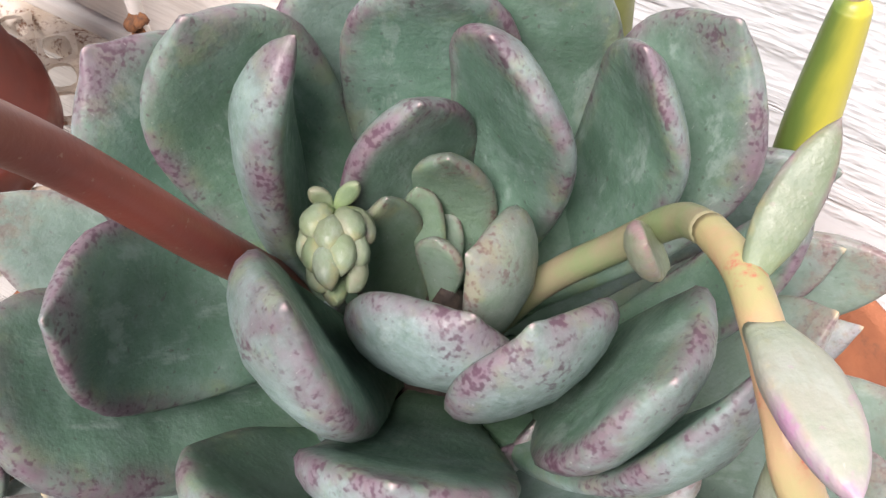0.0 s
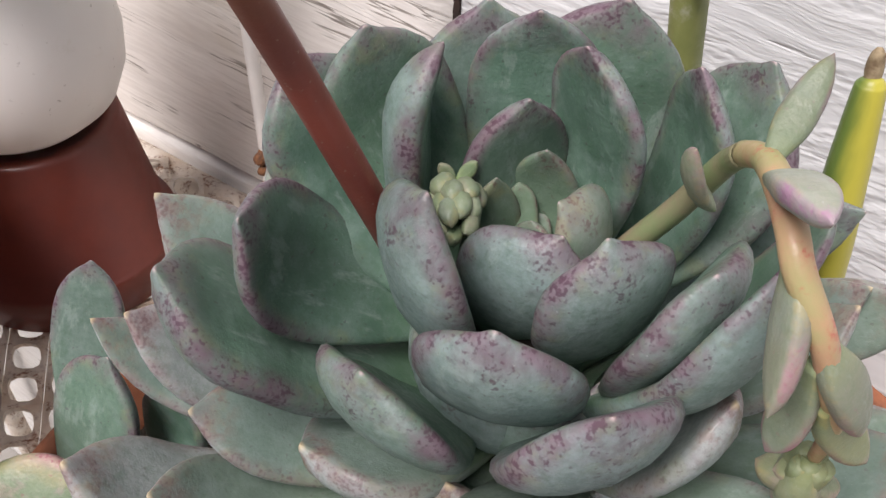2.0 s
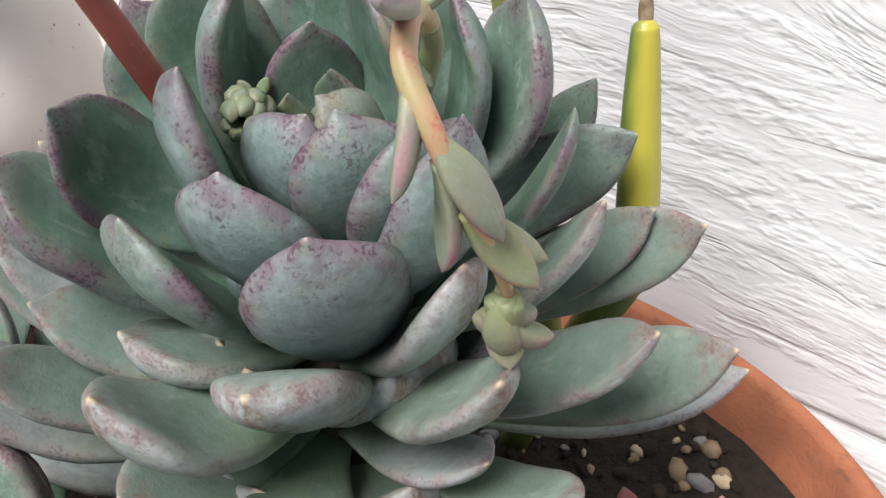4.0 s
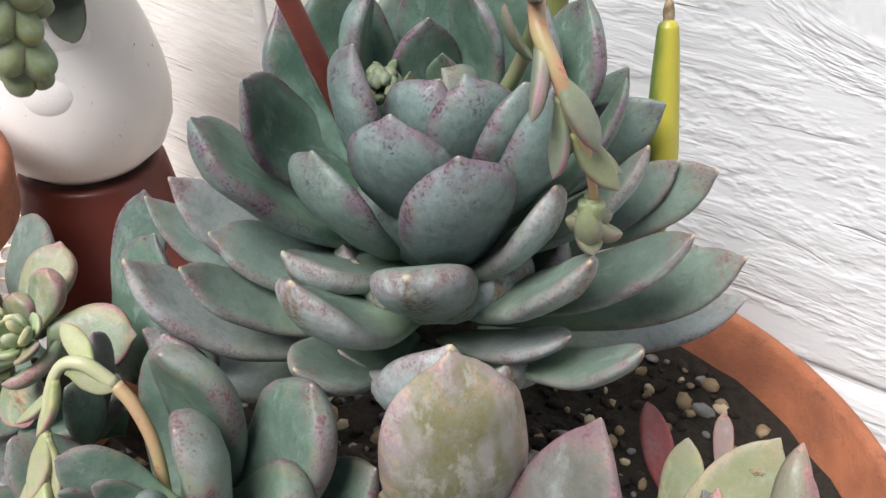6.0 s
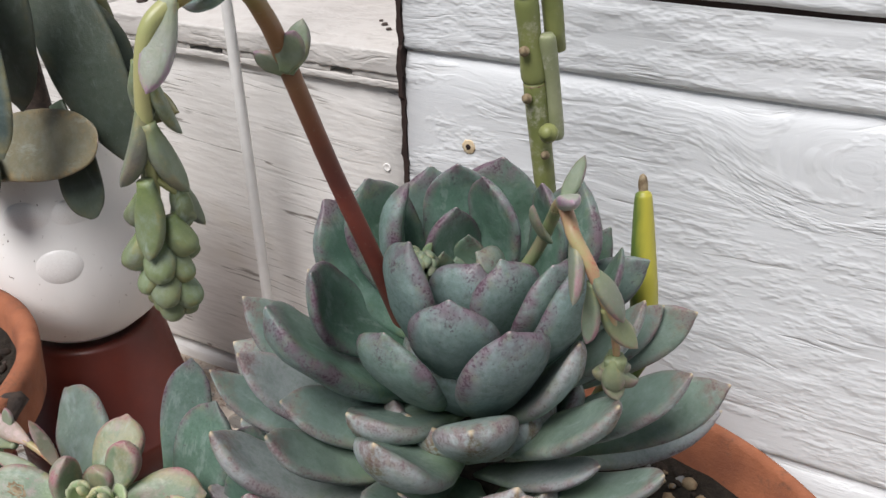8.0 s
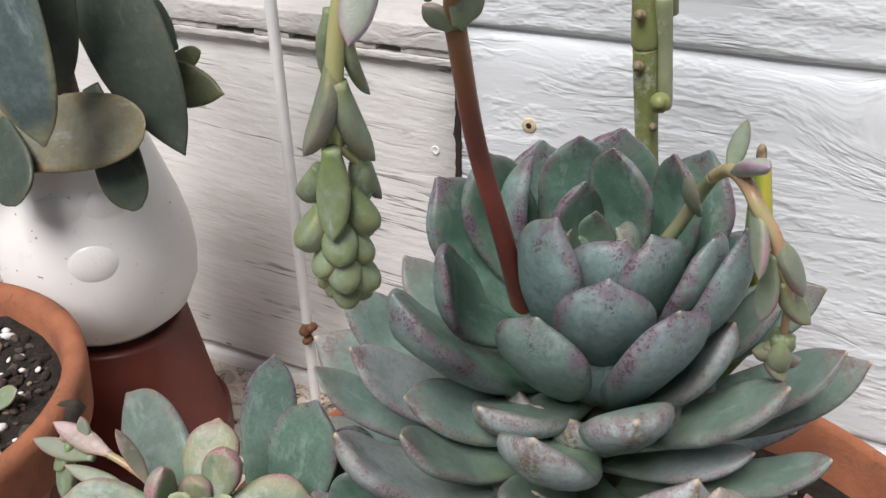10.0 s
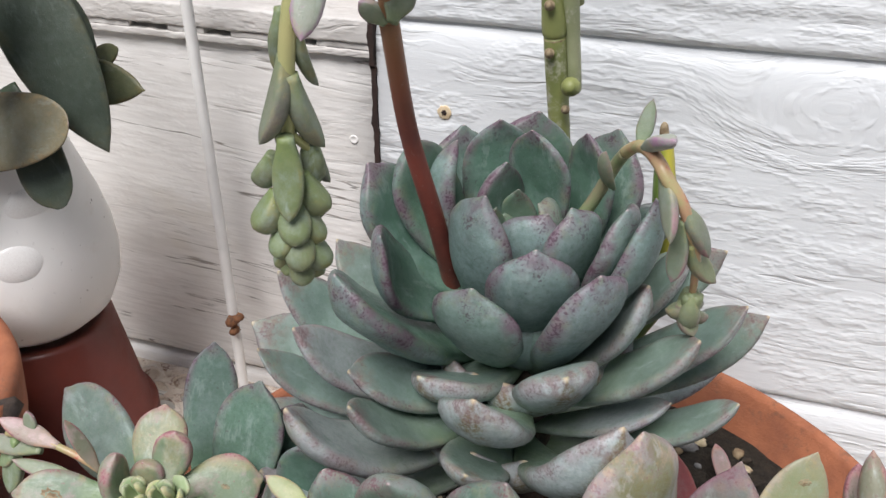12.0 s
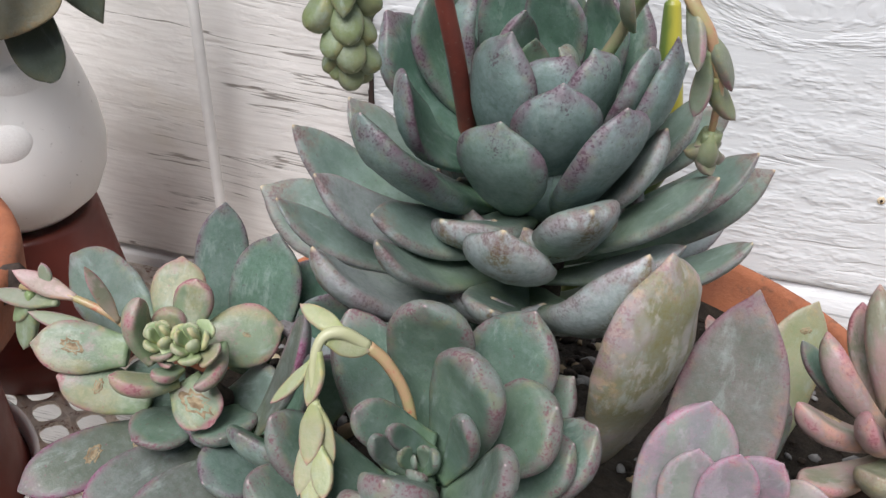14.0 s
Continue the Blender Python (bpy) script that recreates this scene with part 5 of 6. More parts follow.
    # fat overlapping buds down the tail
    for x, y, z, size in ((0.2236, 0.2738, 0.6545, 0.90), (0.2254, 0.2695, 0.6460, 1.05), (0.2354, 0.2762, 0.6490, 1.05), (0.2322, 0.2702, 0.6440, 1.15), (0.2270, 0.2765, 0.6400, 0.85), (0.2350, 0.2748, 0.6415, 0.90), (0.2290, 0.2690, 0.6395, 0.90),
                          (0.2328, 0.2702, 0.6375, 1.12), (0.2270, 0.2725, 0.6340, 0.85), (0.2354, 0.2750, 0.6350, 1.00), (0.2300, 0.2780, 0.6360, 0.90), (0.2322, 0.2716, 0.6315, 0.95), (0.2290, 0.2715, 0.6325, 0.75), (0.2340, 0.2755, 0.6310, 0.75), (0.2285, 0.2790, 0.6440, 0.90), (0.2330, 0.2795, 0.6450, 0.85)):
        mid, stem = Vector((x, y, z)), Vector((0.2302, 0.2744, z + 0.0035))
        out = mid - stem
        way = (out.normalized() + Vector((0, 0, -0.75))).normalized()
        bract(stalk, mid - way * 0.0048 * size, mid + way * 0.0048 * size, 0.0067 * size, HANGING_BUD, thick=0.0064 * size, up=(out.x, out.y, 0.0005), name="bud", wide=0.52, point=0.52, bow=0.08, heel=0.52, mucro=0.3, keel=0.0, cup=0.0)


def short_flower_stalk():
    stalk = thing("flower_stalk", (0.275, 0.380, 0.580), "short yellow-green flower stalk bending over with pale pink-tipped bracts", "flower stalk")
    part("lower_stem", tube([(0.2660, 0.3735, 0.570, 0.0024), (0.2735, 0.3759, 0.5899, 0.0023), (0.2821, 0.3762, 0.6067, 0.0021), (0.2876, 0.3741, 0.6194, 0.0020), (0.2911, 0.3694, 0.6266, 0.0019)], 8, 14), STEM_BLUSH, stalk, "pinkish green stem")
    part("upper_stem", tube([(0.2911, 0.3694, 0.6266, 0.0019), (0.2950, 0.3630, 0.6318, 0.0019), (0.2990, 0.3555, 0.6345, 0.0020), (0.3030, 0.3495, 0.6335, 0.0020), (0.3058, 0.3467, 0.6305, 0.0020), (0.3112, 0.3454, 0.6234, 0.0018), (0.3142, 0.3470, 0.6145, 0.0015), (0.3166, 0.3505, 0.6050, 0.0013), (0.3168, 0.3545, 0.5950, 0.0012), (0.3166, 0.3570, 0.5880, 0.0010)], 7, 14), STEM_PEACH, stalk, "peach-coloured stem with a red patch")
    bract(stalk, (0.2872, 0.3735, 0.6135), (0.2862, 0.3630, 0.6290), 0.0074, BRACT_LEAF, thick=0.0030, up=(0.7, 0.5, 0.5), heel=0.7, wide=0.35)
    bract(stalk, (0.2960, 0.3600, 0.6325), (0.2971, 0.3744, 0.6425), 0.0050, SLATE_LEAF, thick=0.0034, up=(0.1, -0.7, 0.8))
    bract(stalk, (0.2985, 0.3560, 0.6350), (0.3073, 0.3406, 0.6440), 0.0064, LILAC_LEAF, thick=0.0046, up=(0.1, -0.3, 1), bow=-0.06, heel=0.6)
    bract(stalk, (0.3035, 0.3490, 0.6325), (0.3093, 0.3378, 0.6156), 0.0066, BRACT_LEAF, thick=0.0040, up=(-1, -0.4, 0.6), bow=0.05)
    bract(stalk, (0.3108, 0.3452, 0.6240), (0.3199, 0.3500, 0.6060), 0.0066, BRACT_LEAF, thick=0.0045, up=(1, -0.4, 0.6), bow=-0.05)
    bract(stalk, (0.3112, 0.3454, 0.6190), (0.3105, 0.3470, 0.5978), 0.0068, BRACT_LEAF, thick=0.0035, up=(-0.5, -1, 0.2), wide=0.6)
    bract(stalk, (0.3150, 0.3480, 0.6110), (0.3228, 0.3560, 0.5945), 0.0072, CALYX_LEAF, thick=0.0048, up=(1, -0.6, 0.6), bow=0.08, wide=0.5, heel=0.5)
    bract(stalk, (0.3160, 0.3500, 0.6080), (0.3202, 0.3625, 0.5950), 0.0064, CALYX_LEAF, thick=0.0040, up=(1, -0.2, 0.7), bow=0.10)
    c = Vector((0.3166, 0.3560, 0.5900))
    for x, y, z, w in ((0.3166, 0.3581, 0.5775, 0.0070), (0.3150, 0.3530, 0.5830, 0.0060), (0.3185, 0.3620, 0.5840, 0.0060), (0.3096, 0.3575, 0.5815, 0.0072), (0.3214, 0.3638, 0.5780, 0.0066), (0.3190, 0.3540, 0.5760, 0.0072), (0.3120, 0.3610, 0.5790, 0.0064), (0.3205, 0.3600, 0.5800, 0.0052), (0.3125, 0.3545, 0.5850, 0.0050)):
        d = Vector((x, y, z)) - c
        bract(stalk, c - Vector((d.x, d.y, 0)) * 0.2, (x, y, z), w, CALYX_LEAF, thick=w * 0.75, up=(d.x, d.y, 0.002), name="bud", wide=0.58, point=0.60, bow=0.16, heel=0.45)


# ---- plants before, beside and behind it ----
FRONT_SIDES = [
    (-0.008, 0.004, 0.2180, 0.2990, 0.5395, 0.0246, 0, 0.11),
    (-0.010, 0.004, 0.2120, 0.2540, 0.5330, 0.0213, 0, 0.13),
    (-0.010, 0.004, 0.2105, 0.2400, 0.5220, 0.0246, 0, 0.15),
    (-0.004, 0.004, 0.2450, 0.2370, 0.5300, 0.0246, 0, 0.17),
    (-0.008, 0.004, 0.2690, 0.2290, 0.5210, 0.0246, 0, 0.15),
    (-0.012, 0.004, 0.2930, 0.2420, 0.5160, 0.0246, 0, 0.13),
    (-0.014, 0.004, 0.2250, 0.2270, 0.5130, 0.0246, 0, 0.15),
    (-0.014, 0.004, 0.2980, 0.2900, 0.5200, 0.0246, 0, 0.11),
]


def front_rosette():
    plant = thing("rosette_succulent", (0.258, 0.290, 0.445), "smaller grey-green rosette succulent with pink-edged paddle leaves", "succulent plant")
    part("stem", tube([(0.262, 0.300, 0.440, 0.006), (0.259, 0.283, 0.475, 0.0055), (0.254, 0.266, 0.503, 0.004), (0.2532, 0.263, 0.513, 0.001)], 5, 12), BARK, plant)
    leaf(plant, (0.2482, 0.2746, 0.5000), (0.2486, 0.2782, 0.5631), 0.0268, GREEN_LEAF, thick=0.0105, up=(0.01, -1.00, 0.06), bow=0.12, hook=0.05, wide=0.65, point=0.84, cup=0.05, heel=0.45, keel=0.05, crisp=3.3)
    leaf(plant, (0.2557, 0.2717, 0.4999), (0.2754, 0.2976, 0.5519), 0.0299, GREEN_LEAF, thick=0.0119, up=(-0.19, -0.85, 0.49), bow=0.08, hook=0.03, wide=0.64, point=0.86, cup=0.05, heel=0.45, keel=0.05, crisp=3.3)
    leaf(plant, (0.2546, 0.2707, 0.5086), (0.2648, 0.2666, 0.5568), 0.0268, GREEN_LEAF, thick=0.0108, up=(-0.54, -0.84, 0.04), bow=0.07, hook=0.01, wide=0.63, point=0.86, cup=0.05, heel=0.45, keel=0.05, crisp=3.3)
    leaf(plant, (0.2567, 0.2761, 0.5118), (0.2862, 0.2771, 0.5365), 0.0283, GREEN_LEAF, thick=0.0112, up=(-0.47, -0.67, 0.58), bow=0.08, hook=0.03, wide=0.65, point=0.86, cup=0.05, heel=0.45, keel=0.05, crisp=3.3)
    leaf(plant, (0.2590, 0.2701, 0.4959), (0.2920, 0.2812, 0.5206), 0.0218, GREEN_LEAF, thick=0.0092, up=(-0.35, -0.59, 0.73), bow=0.10, hook=0.05, wide=0.63, point=0.86, cup=0.05, heel=0.45, keel=0.05, crisp=3.3)
    leaf(plant, (0.2510, 0.2705, 0.4959), (0.2175, 0.3006, 0.5385), 0.0240, GREEN_LEAF, thick=0.0101, up=(0.39, -0.58, 0.72), bow=0.10, hook=0.05, wide=0.62, point=0.86, cup=0.05, heel=0.45, keel=0.05, crisp=3.3)
    leaf(plant, (0.2539, 0.2735, 0.4944), (0.2880, 0.3043, 0.5258), 0.0211, GREEN_LEAF, thick=0.0088, up=(-0.10, -0.65, 0.75), bow=0.09, hook=0.04, wide=0.62, point=0.86, cup=0.05, heel=0.45, keel=0.05, crisp=3.3)
    rosette(plant, (0.254, 0.266, 0.503), (-0.04, -0.30, 1.0), FRONT_SIDES, GREEN_LEAF, point=0.60, cup=0.05, wide=0.62, fat=0.48, heel=0.45, keel=0.05)
    for f, t, wd, u in (((0.2545, 0.2680, 0.5230), (0.2378, 0.2520, 0.5440), 0.0140, (0.1, -0.6, 0.8)), ((0.2555, 0.2660, 0.5215), (0.2461, 0.2540, 0.5386), 0.0072, (0.1, -0.6, 0.8)),
                        ((0.2590, 0.2600, 0.5180), (0.2663, 0.2520, 0.5490), 0.0118, (-0.6, -0.8, 0.3)), ((0.2530, 0.2600, 0.5160), (0.2506, 0.2370, 0.5385), 0.0215, (0.0, 0.5, 0.85)),
                        ((0.2520, 0.2600, 0.5170), (0.2444, 0.2470, 0.5414), 0.0070, (0.8, -0.4, 0.4)), ((0.2600, 0.2600, 0.5140), (0.2797, 0.2430, 0.5464), 0.0165, (-0.3, -0.5, 0.8))):
        leaf(plant, f, t, wd, GREEN_LEAF, thick=max(wd * 0.45, 0.0042), up=u, bow=0.08, hook=0.03, wide=0.60, point=0.80, cup=0.05, heel=0.45, keel=0.05, crisp=3.0)
    for t, wd, u in (((0.2488, 0.2560, 0.5300), 0.0062, (0.6, -0.5, 0.5)), ((0.2572, 0.2570, 0.5305), 0.0062, (-0.6, -0.5, 0.5)), ((0.2538, 0.2530, 0.5265), 0.0066, (0.1, 0.4, 0.9)), ((0.2540, 0.2600, 0.5290), 0.0048, (0.0, -0.8, 0.5)), ((0.2520, 0.2580, 0.5270), 0.0036, (0.5, 0.2, 0.7))):
        leaf(plant, (0.2532, 0.2605, 0.5170), t, wd, INNER_LEAF, thick=wd * 0.5, up=u, bow=0.10, stations=14, segs=14)
    leaf(plant, (0.262, 0.290, 0.512), (0.262, 0.306, 0.536), 0.012, TAN_LEAF, up=(0, -1, 0.6))
    stalk = thing("flower_stalk", (0.247, 0.272, 0.515), "young cream and green flower stalk drooping from the small rosette", "flower stalk")
    part("stem", tube([(0.2490, 0.2690, 0.5150, 0.0016), (0.2450, 0.2725, 0.5330, 0.0017), (0.2390, 0.2735, 0.5440, 0.0018), (0.2335, 0.2730, 0.5495, 0.0018)], 6, 12), STEM_PEACH, stalk)
    part("tip_stem", tube([(0.2335, 0.2730, 0.5495, 0.0018), (0.2270, 0.2700, 0.5550, 0.0019), (0.2225, 0.2665, 0.5545, 0.0015), (0.2215, 0.2620, 0.5480, 0.0013), (0.2235, 0.2570, 0.5380, 0.0010), (0.2265, 0.2520, 0.5270, 0.0010)], 6, 12), STEM_PALE, stalk)
    bract(stalk, (0.2275, 0.2715, 0.5540), (0.2130, 0.2745, 0.5585), 0.0062, CREAM_BRACT, up=(0, -0.5, 1))
    bract(stalk, (0.2235, 0.2670, 0.5535), (0.2345, 0.2715, 0.5490), 0.0066, CREAM_BRACT, thick=0.003, up=(0.3, -1, 0.5))
    bract(stalk, (0.2222, 0.2640, 0.5520), (0.2215, 0.2560, 0.5390), 0.0062, CREAM_BRACT, up=(-0.4, -1, 0.3))
    bract(stalk, (0.2200, 0.2645, 0.5480), (0.2100, 0.2570, 0.5360), 0.0046, CREAM_BRACT, up=(-0.5, -0.6, 0.6))
    for f, t, wd in (((0.2232, 0.2575, 0.5400), (0.2240, 0.2480, 0.5250), 0.0075), ((0.2240, 0.2570, 0.5390), (0.2300, 0.2510, 0.5230), 0.0052),
                     ((0.2245, 0.2540, 0.5330), (0.2230, 0.2430, 0.5180), 0.0070), ((0.2260, 0.2520, 0.5290), (0.2310, 0.2420, 0.5200), 0.0070), ((0.2250, 0.2520, 0.5290), (0.2270, 0.2400, 0.5150), 0.0070)):
        bract(stalk, f, t, wd, CREAM_BRACT, up=(0, -1, 0.4), name="bud")


def paired_blue_shoot():
    plant = thing("succulent_shoot", (0.180, 0.328, 0.440), "small shoot with broad blue-green pointed leaves", "succulent plant")
    part("stem", tube([(0.190, 0.328, 0.440, 0.005), (0.184, 0.324, 0.470, 0.005), (0.178, 0.320, 0.492, 0.003)], 5, 10), BARK, plant)
    leaf(plant, (0.1528, 0.3240, 0.4902), (0.1505, 0.3471, 0.5400), 0.0197, BLUE_LEAF, thick=0.0049, up=(0.46, -0.80, 0.39), bow=0.05, hook=0.02, wide=0.57, point=0.87, cup=0.05, heel=0.5, keel=0.05, crisp=3.3)
    leaf(plant, (0.1717, 0.3100, 0.4935), (0.1812, 0.3269, 0.5440), 0.0259, BLUE_LEAF, thick=0.0062, up=(0.04, -0.95, 0.31), bow=0.02, hook=-0.01, wide=0.58, point=0.86, cup=0.05, heel=0.5, keel=0.05, crisp=3.3)
    leaf(plant, (0.196, 0.312, 0.478), (0.2030, 0.3180, 0.5300), 0.0210, BLUE_LEAF, up=(0.3, -1, 0.4), bow=0.06, point=0.8, crisp=3.3)
    leaf(plant, (0.200, 0.304, 0.478), (0.2150, 0.3000, 0.5190), 0.0200, BLUE_LEAF, up=(0.3, -1, 0.5), bow=0.06, point=0.8, crisp=3.3)
    leaf(plant, (0.186, 0.325, 0.490), (0.192, 0.334, 0.532), 0.0200, BLUE_LEAF, up=(0.1, -1, 0.3), bow=0.05)
    leaf(plant, (0.1872, 0.2815, 0.4943), (0.2100, 0.2832, 0.5475), 0.0175, MAUVE_LEAF, thick=0.0049, up=(-0.80, -0.48, 0.36), bow=0.05, hook=0.02, wide=0.58, point=0.86, cup=0.1, heel=0.5, keel=0.05, crisp=3.3)
    leaf(plant, (0.184, 0.282, 0.494), (0.219, 0.268, 0.5440), 0.0150, BLUE_LEAF, up=(-0.8, -0.5, 0.4), bow=0.10, cup=0.10)
    leaf(plant, (0.184, 0.300, 0.486), (0.166, 0.276, 0.5020), 0.0240, BLUE_LEAF, up=(0.2, -0.5, 1), bow=0.04)
    leaf(plant, (0.196, 0.290, 0.484), (0.184, 0.258, 0.4960), 0.0230, BLUE_LEAF, up=(0.2, -0.5, 1), bow=0.06)
    leaf(plant, (0.206, 0.288, 0.486), (0.196, 0.262, 0.5150), 0.0240, BLUE_LEAF, up=(0.2, 0.5, 1), bow=0.08)


def variegated_rosette():
    plant = thing("variegated_succulent", (0.185, 0.312, 0.440), "pale variegated rosette succulent with pink-edged scarred leaves", "succulent plant")
    part("stem", tube([(0.205, 0.320, 0.440, 0.005), (0.185, 0.306, 0.470, 0.005), (0.168, 0.290, 0.503, 0.004), (0.165, 0.286, 0.514, 0.001)], 5, 12), BARK, plant)
    up = (-0.05, -0.45, 1.0)
    rows = [
        ((0.1573, 0.2922, 0.5240), (0.1527, 0.3110, 0.5390), 0.0183, (0.28, -0.96, 0.29), 0.05),
        ((0.1631, 0.2906, 0.5247), (0.1652, 0.2984, 0.5409), 0.0132, (0.12, -1.12, 0.12), 0.10),
        ((0.1677, 0.2910, 0.5196), (0.1895, 0.3069, 0.5213), 0.0216, (0.11, -0.78, 0.63), 0.03),
        ((0.1570, 0.2814, 0.5190), (0.1539, 0.2832, 0.5414), 0.0121, (1.02, 0.08, 0.15), 0.12),
        ((0.1661, 0.2783, 0.5162), (0.1512, 0.2657, 0.5239), 0.0113, (0.01, 0.26, 1.03), 0.10),
        ((0.1447, 0.2844, 0.5175), (0.1165, 0.2744, 0.5218), 0.0179, (0.29, -0.68, 0.71), 0.03),
        ((0.1537, 0.2792, 0.5025), (0.1253, 0.2725, 0.5117), 0.0168, (0.27, -0.62, 0.80), 0.04),
        ((0.1770, 0.2887, 0.5252), (0.1777, 0.2698, 0.5226), 0.0088, (-0.56, -0.26, 0.76), 0.14),
        ((0.1670, 0.2798, 0.5199), (0.1638, 0.2695, 0.5242), 0.0073, (0.06, 0.06, 1.17), 0.08),
        ((0.1600, 0.2872, 0.5228), (0.1581, 0.2892, 0.5338), 0.0113, (0.31, -1.07, 0.13), 0.10),
        ((0.1573, 0.2836, 0.5258), (0.1674, 0.2735, 0.5251), 0.0048, (0.67, -0.19, 0.73), 0.08),
    ]
    for k, (f, t, wd, u, bw) in enumerate(rows):
        ob = leaf(plant, f, t, wd, PALE_LEAF, thick=min(wd * 0.55, 0.0072), keel=0.0, up=u, bow=bw, point=0.70, cup=0.03, wide=0.56, heel=0.58)
        if k in (2, 5, 6):
            scar_on(ob, 0.55, 0.1, (0.0012, 0.0032, 0.0022)[(2, 5, 6).index(k)])
    leaf(plant, (0.146, 0.300, 0.508), (0.091, 0.331, 0.5155), 0.0270, GREEN_LEAF, up=(-0.2, -1, 0.9), bow=0.02, point=0.8, wide=0.55)
    leaf(plant, (0.170, 0.296, 0.492), (0.196, 0.289, 0.507), 0.0250, GREEN_LEAF, up=(-0.1, -0.7, 0.8), bow=0.04, point=0.8, wide=0.58)
    leaf(plant, (0.166, 0.286, 0.496), (0.158, 0.262, 0.503), 0.0200, GREEN_LEAF, up=(0.0, -0.5, 1), bow=0.04, point=0.8, wide=0.58)
    leaf(plant, (0.176, 0.290, 0.496), (0.184, 0.270, 0.503), 0.0220, GREEN_LEAF, up=(0.0, -0.5, 1), bow=0.04, point=0.8, wide=0.58)
    leaf(plant, (0.166, 0.292, 0.497), (0.140, 0.282, 0.506), 0.0210, GREEN_LEAF, up=(0.2, -0.5, 1), bow=0.04, point=0.8, wide=0.58)
    w = Vector(up).normalized()
    side = w.orthogonal().normalized()
    other = w.cross(side)
    for c, n, s, mat in ((Vector((0.1624, 0.2810, 0.5272)), 8, 1.05, YOUNG_LEAF), (Vector((0.1720, 0.2815, 0.5277)), 11, 1.1, YOUNG_LEAF)):
        for k in range(n):
            t = radians(137.5 * k)
            d = side * math.cos(t) + other * math.sin(t)
            r = (0.0014 + 0.0008 * k) * s
            leaf(plant, c + d * 0.0008, c + d * r + w * (0.0090 - 0.0006 * k) * s, (0.0034 + 0.0005 * k) * s, (PALE_LEAF if k > n - 2 else mat), thick=0.0022 * s, up=w, stations=12, segs=12)
    ob = leaf(plant, (0.1675, 0.2791, 0.5150), (0.1796, 0.2715, 0.5061), 0.0165, PALE_LEAF, up=(0.19, -0.70, 0.71), point=0.45, wide=0.55, heel=0.7, bow=0.02, label="round leaf with a corky brown scar")
    scar_on(ob, 0.5, 0.0, 0.0050, "dry corky star-shaped scar")
    for f, t, wd in (((0.158, 0.288, 0.4870), (0.1270, 0.2430, 0.4900), 0.0190), ((0.170, 0.286, 0.4850), (0.1480, 0.2440, 0.4860), 0.0185), ((0.182, 0.282, 0.484), (0.168, 0.236, 0.486), 0.0200)):
        ob = leaf(plant, f, t, wd * 1.08, MAUVE_LEAF, up=(0.1, -0.6, 0.9), bow=-0.04, wide=0.62)
        if t[0] < 0.13:
            scar_on(ob, 0.55, 0.0, 0.0030, "pale crossed corky scar")
            scar_on(ob, 0.34, 0.2, 0.0020, "pale crossed corky scar")
    for f, t, wd in (((0.168, 0.286, 0.498), (0.150, 0.283, 0.494), 0.011), ((0.176, 0.282, 0.494), (0.180, 0.270, 0.478), 0.011), ((0.178, 0.280, 0.490), (0.186, 0.266, 0.474), 0.009)):
        leaf(plant, f, t, wd, DRIED, thick=0.002, up=(0.2, -1, 0.4), name="dried_leaf", label="shrivelled black dry leaf", stations=12, segs=12)
    stalk = thing("flower_stalk", (0.139, 0.290, 0.525), "pinkish old flower stalk with pointed bracts beside a pale rosette", "flower stalk")
    part("stem", tube([(0.150, 0.288, 0.516, 0.0014), (0.139, 0.290, 0.525, 0.0014), (0.122, 0.290, 0.531, 0.0012), (0.104, 0.289, 0.532, 0.001)], 6, 10), STEM_PEACH, stalk)
    bract(stalk, (0.1400, 0.2890, 0.5250), (0.1330, 0.2870, 0.5470), 0.0050, ROSE_LEAF, up=(0.6, -0.6, 0.4), bow=0.03)
    for f, t, wd, mat in (((0.124, 0.290, 0.531), (0.103, 0.2885, 0.5385), 0.0072, ROSE_LEAF), ((0.118, 0.288, 0.529), (0.094, 0.286, 0.530), 0.0068, BRACT_LEAF), ((0.135, 0.286, 0.522), (0.110, 0.283, 0.527), 0.0058, BRACT_LEAF),
                          ((0.114, 0.290, 0.533), (0.112, 0.292, 0.541), 0.0045, BRACT_LEAF), ((0.108, 0.288, 0.531), (0.100, 0.286, 0.519), 0.0080, BUD_LEAF), ((0.106, 0.287, 0.527), (0.103, 0.284, 0.509), 0.0090, BUD_LEAF)):
        bract(stalk, f, t, wd, mat, up=(0, -0.6, 1))


DRIED = plain_material("withered_leaf", (0.045, 0.036, 0.032), (0.02, 0.017, 0.016), 0.8, 300, 700, 1.0)


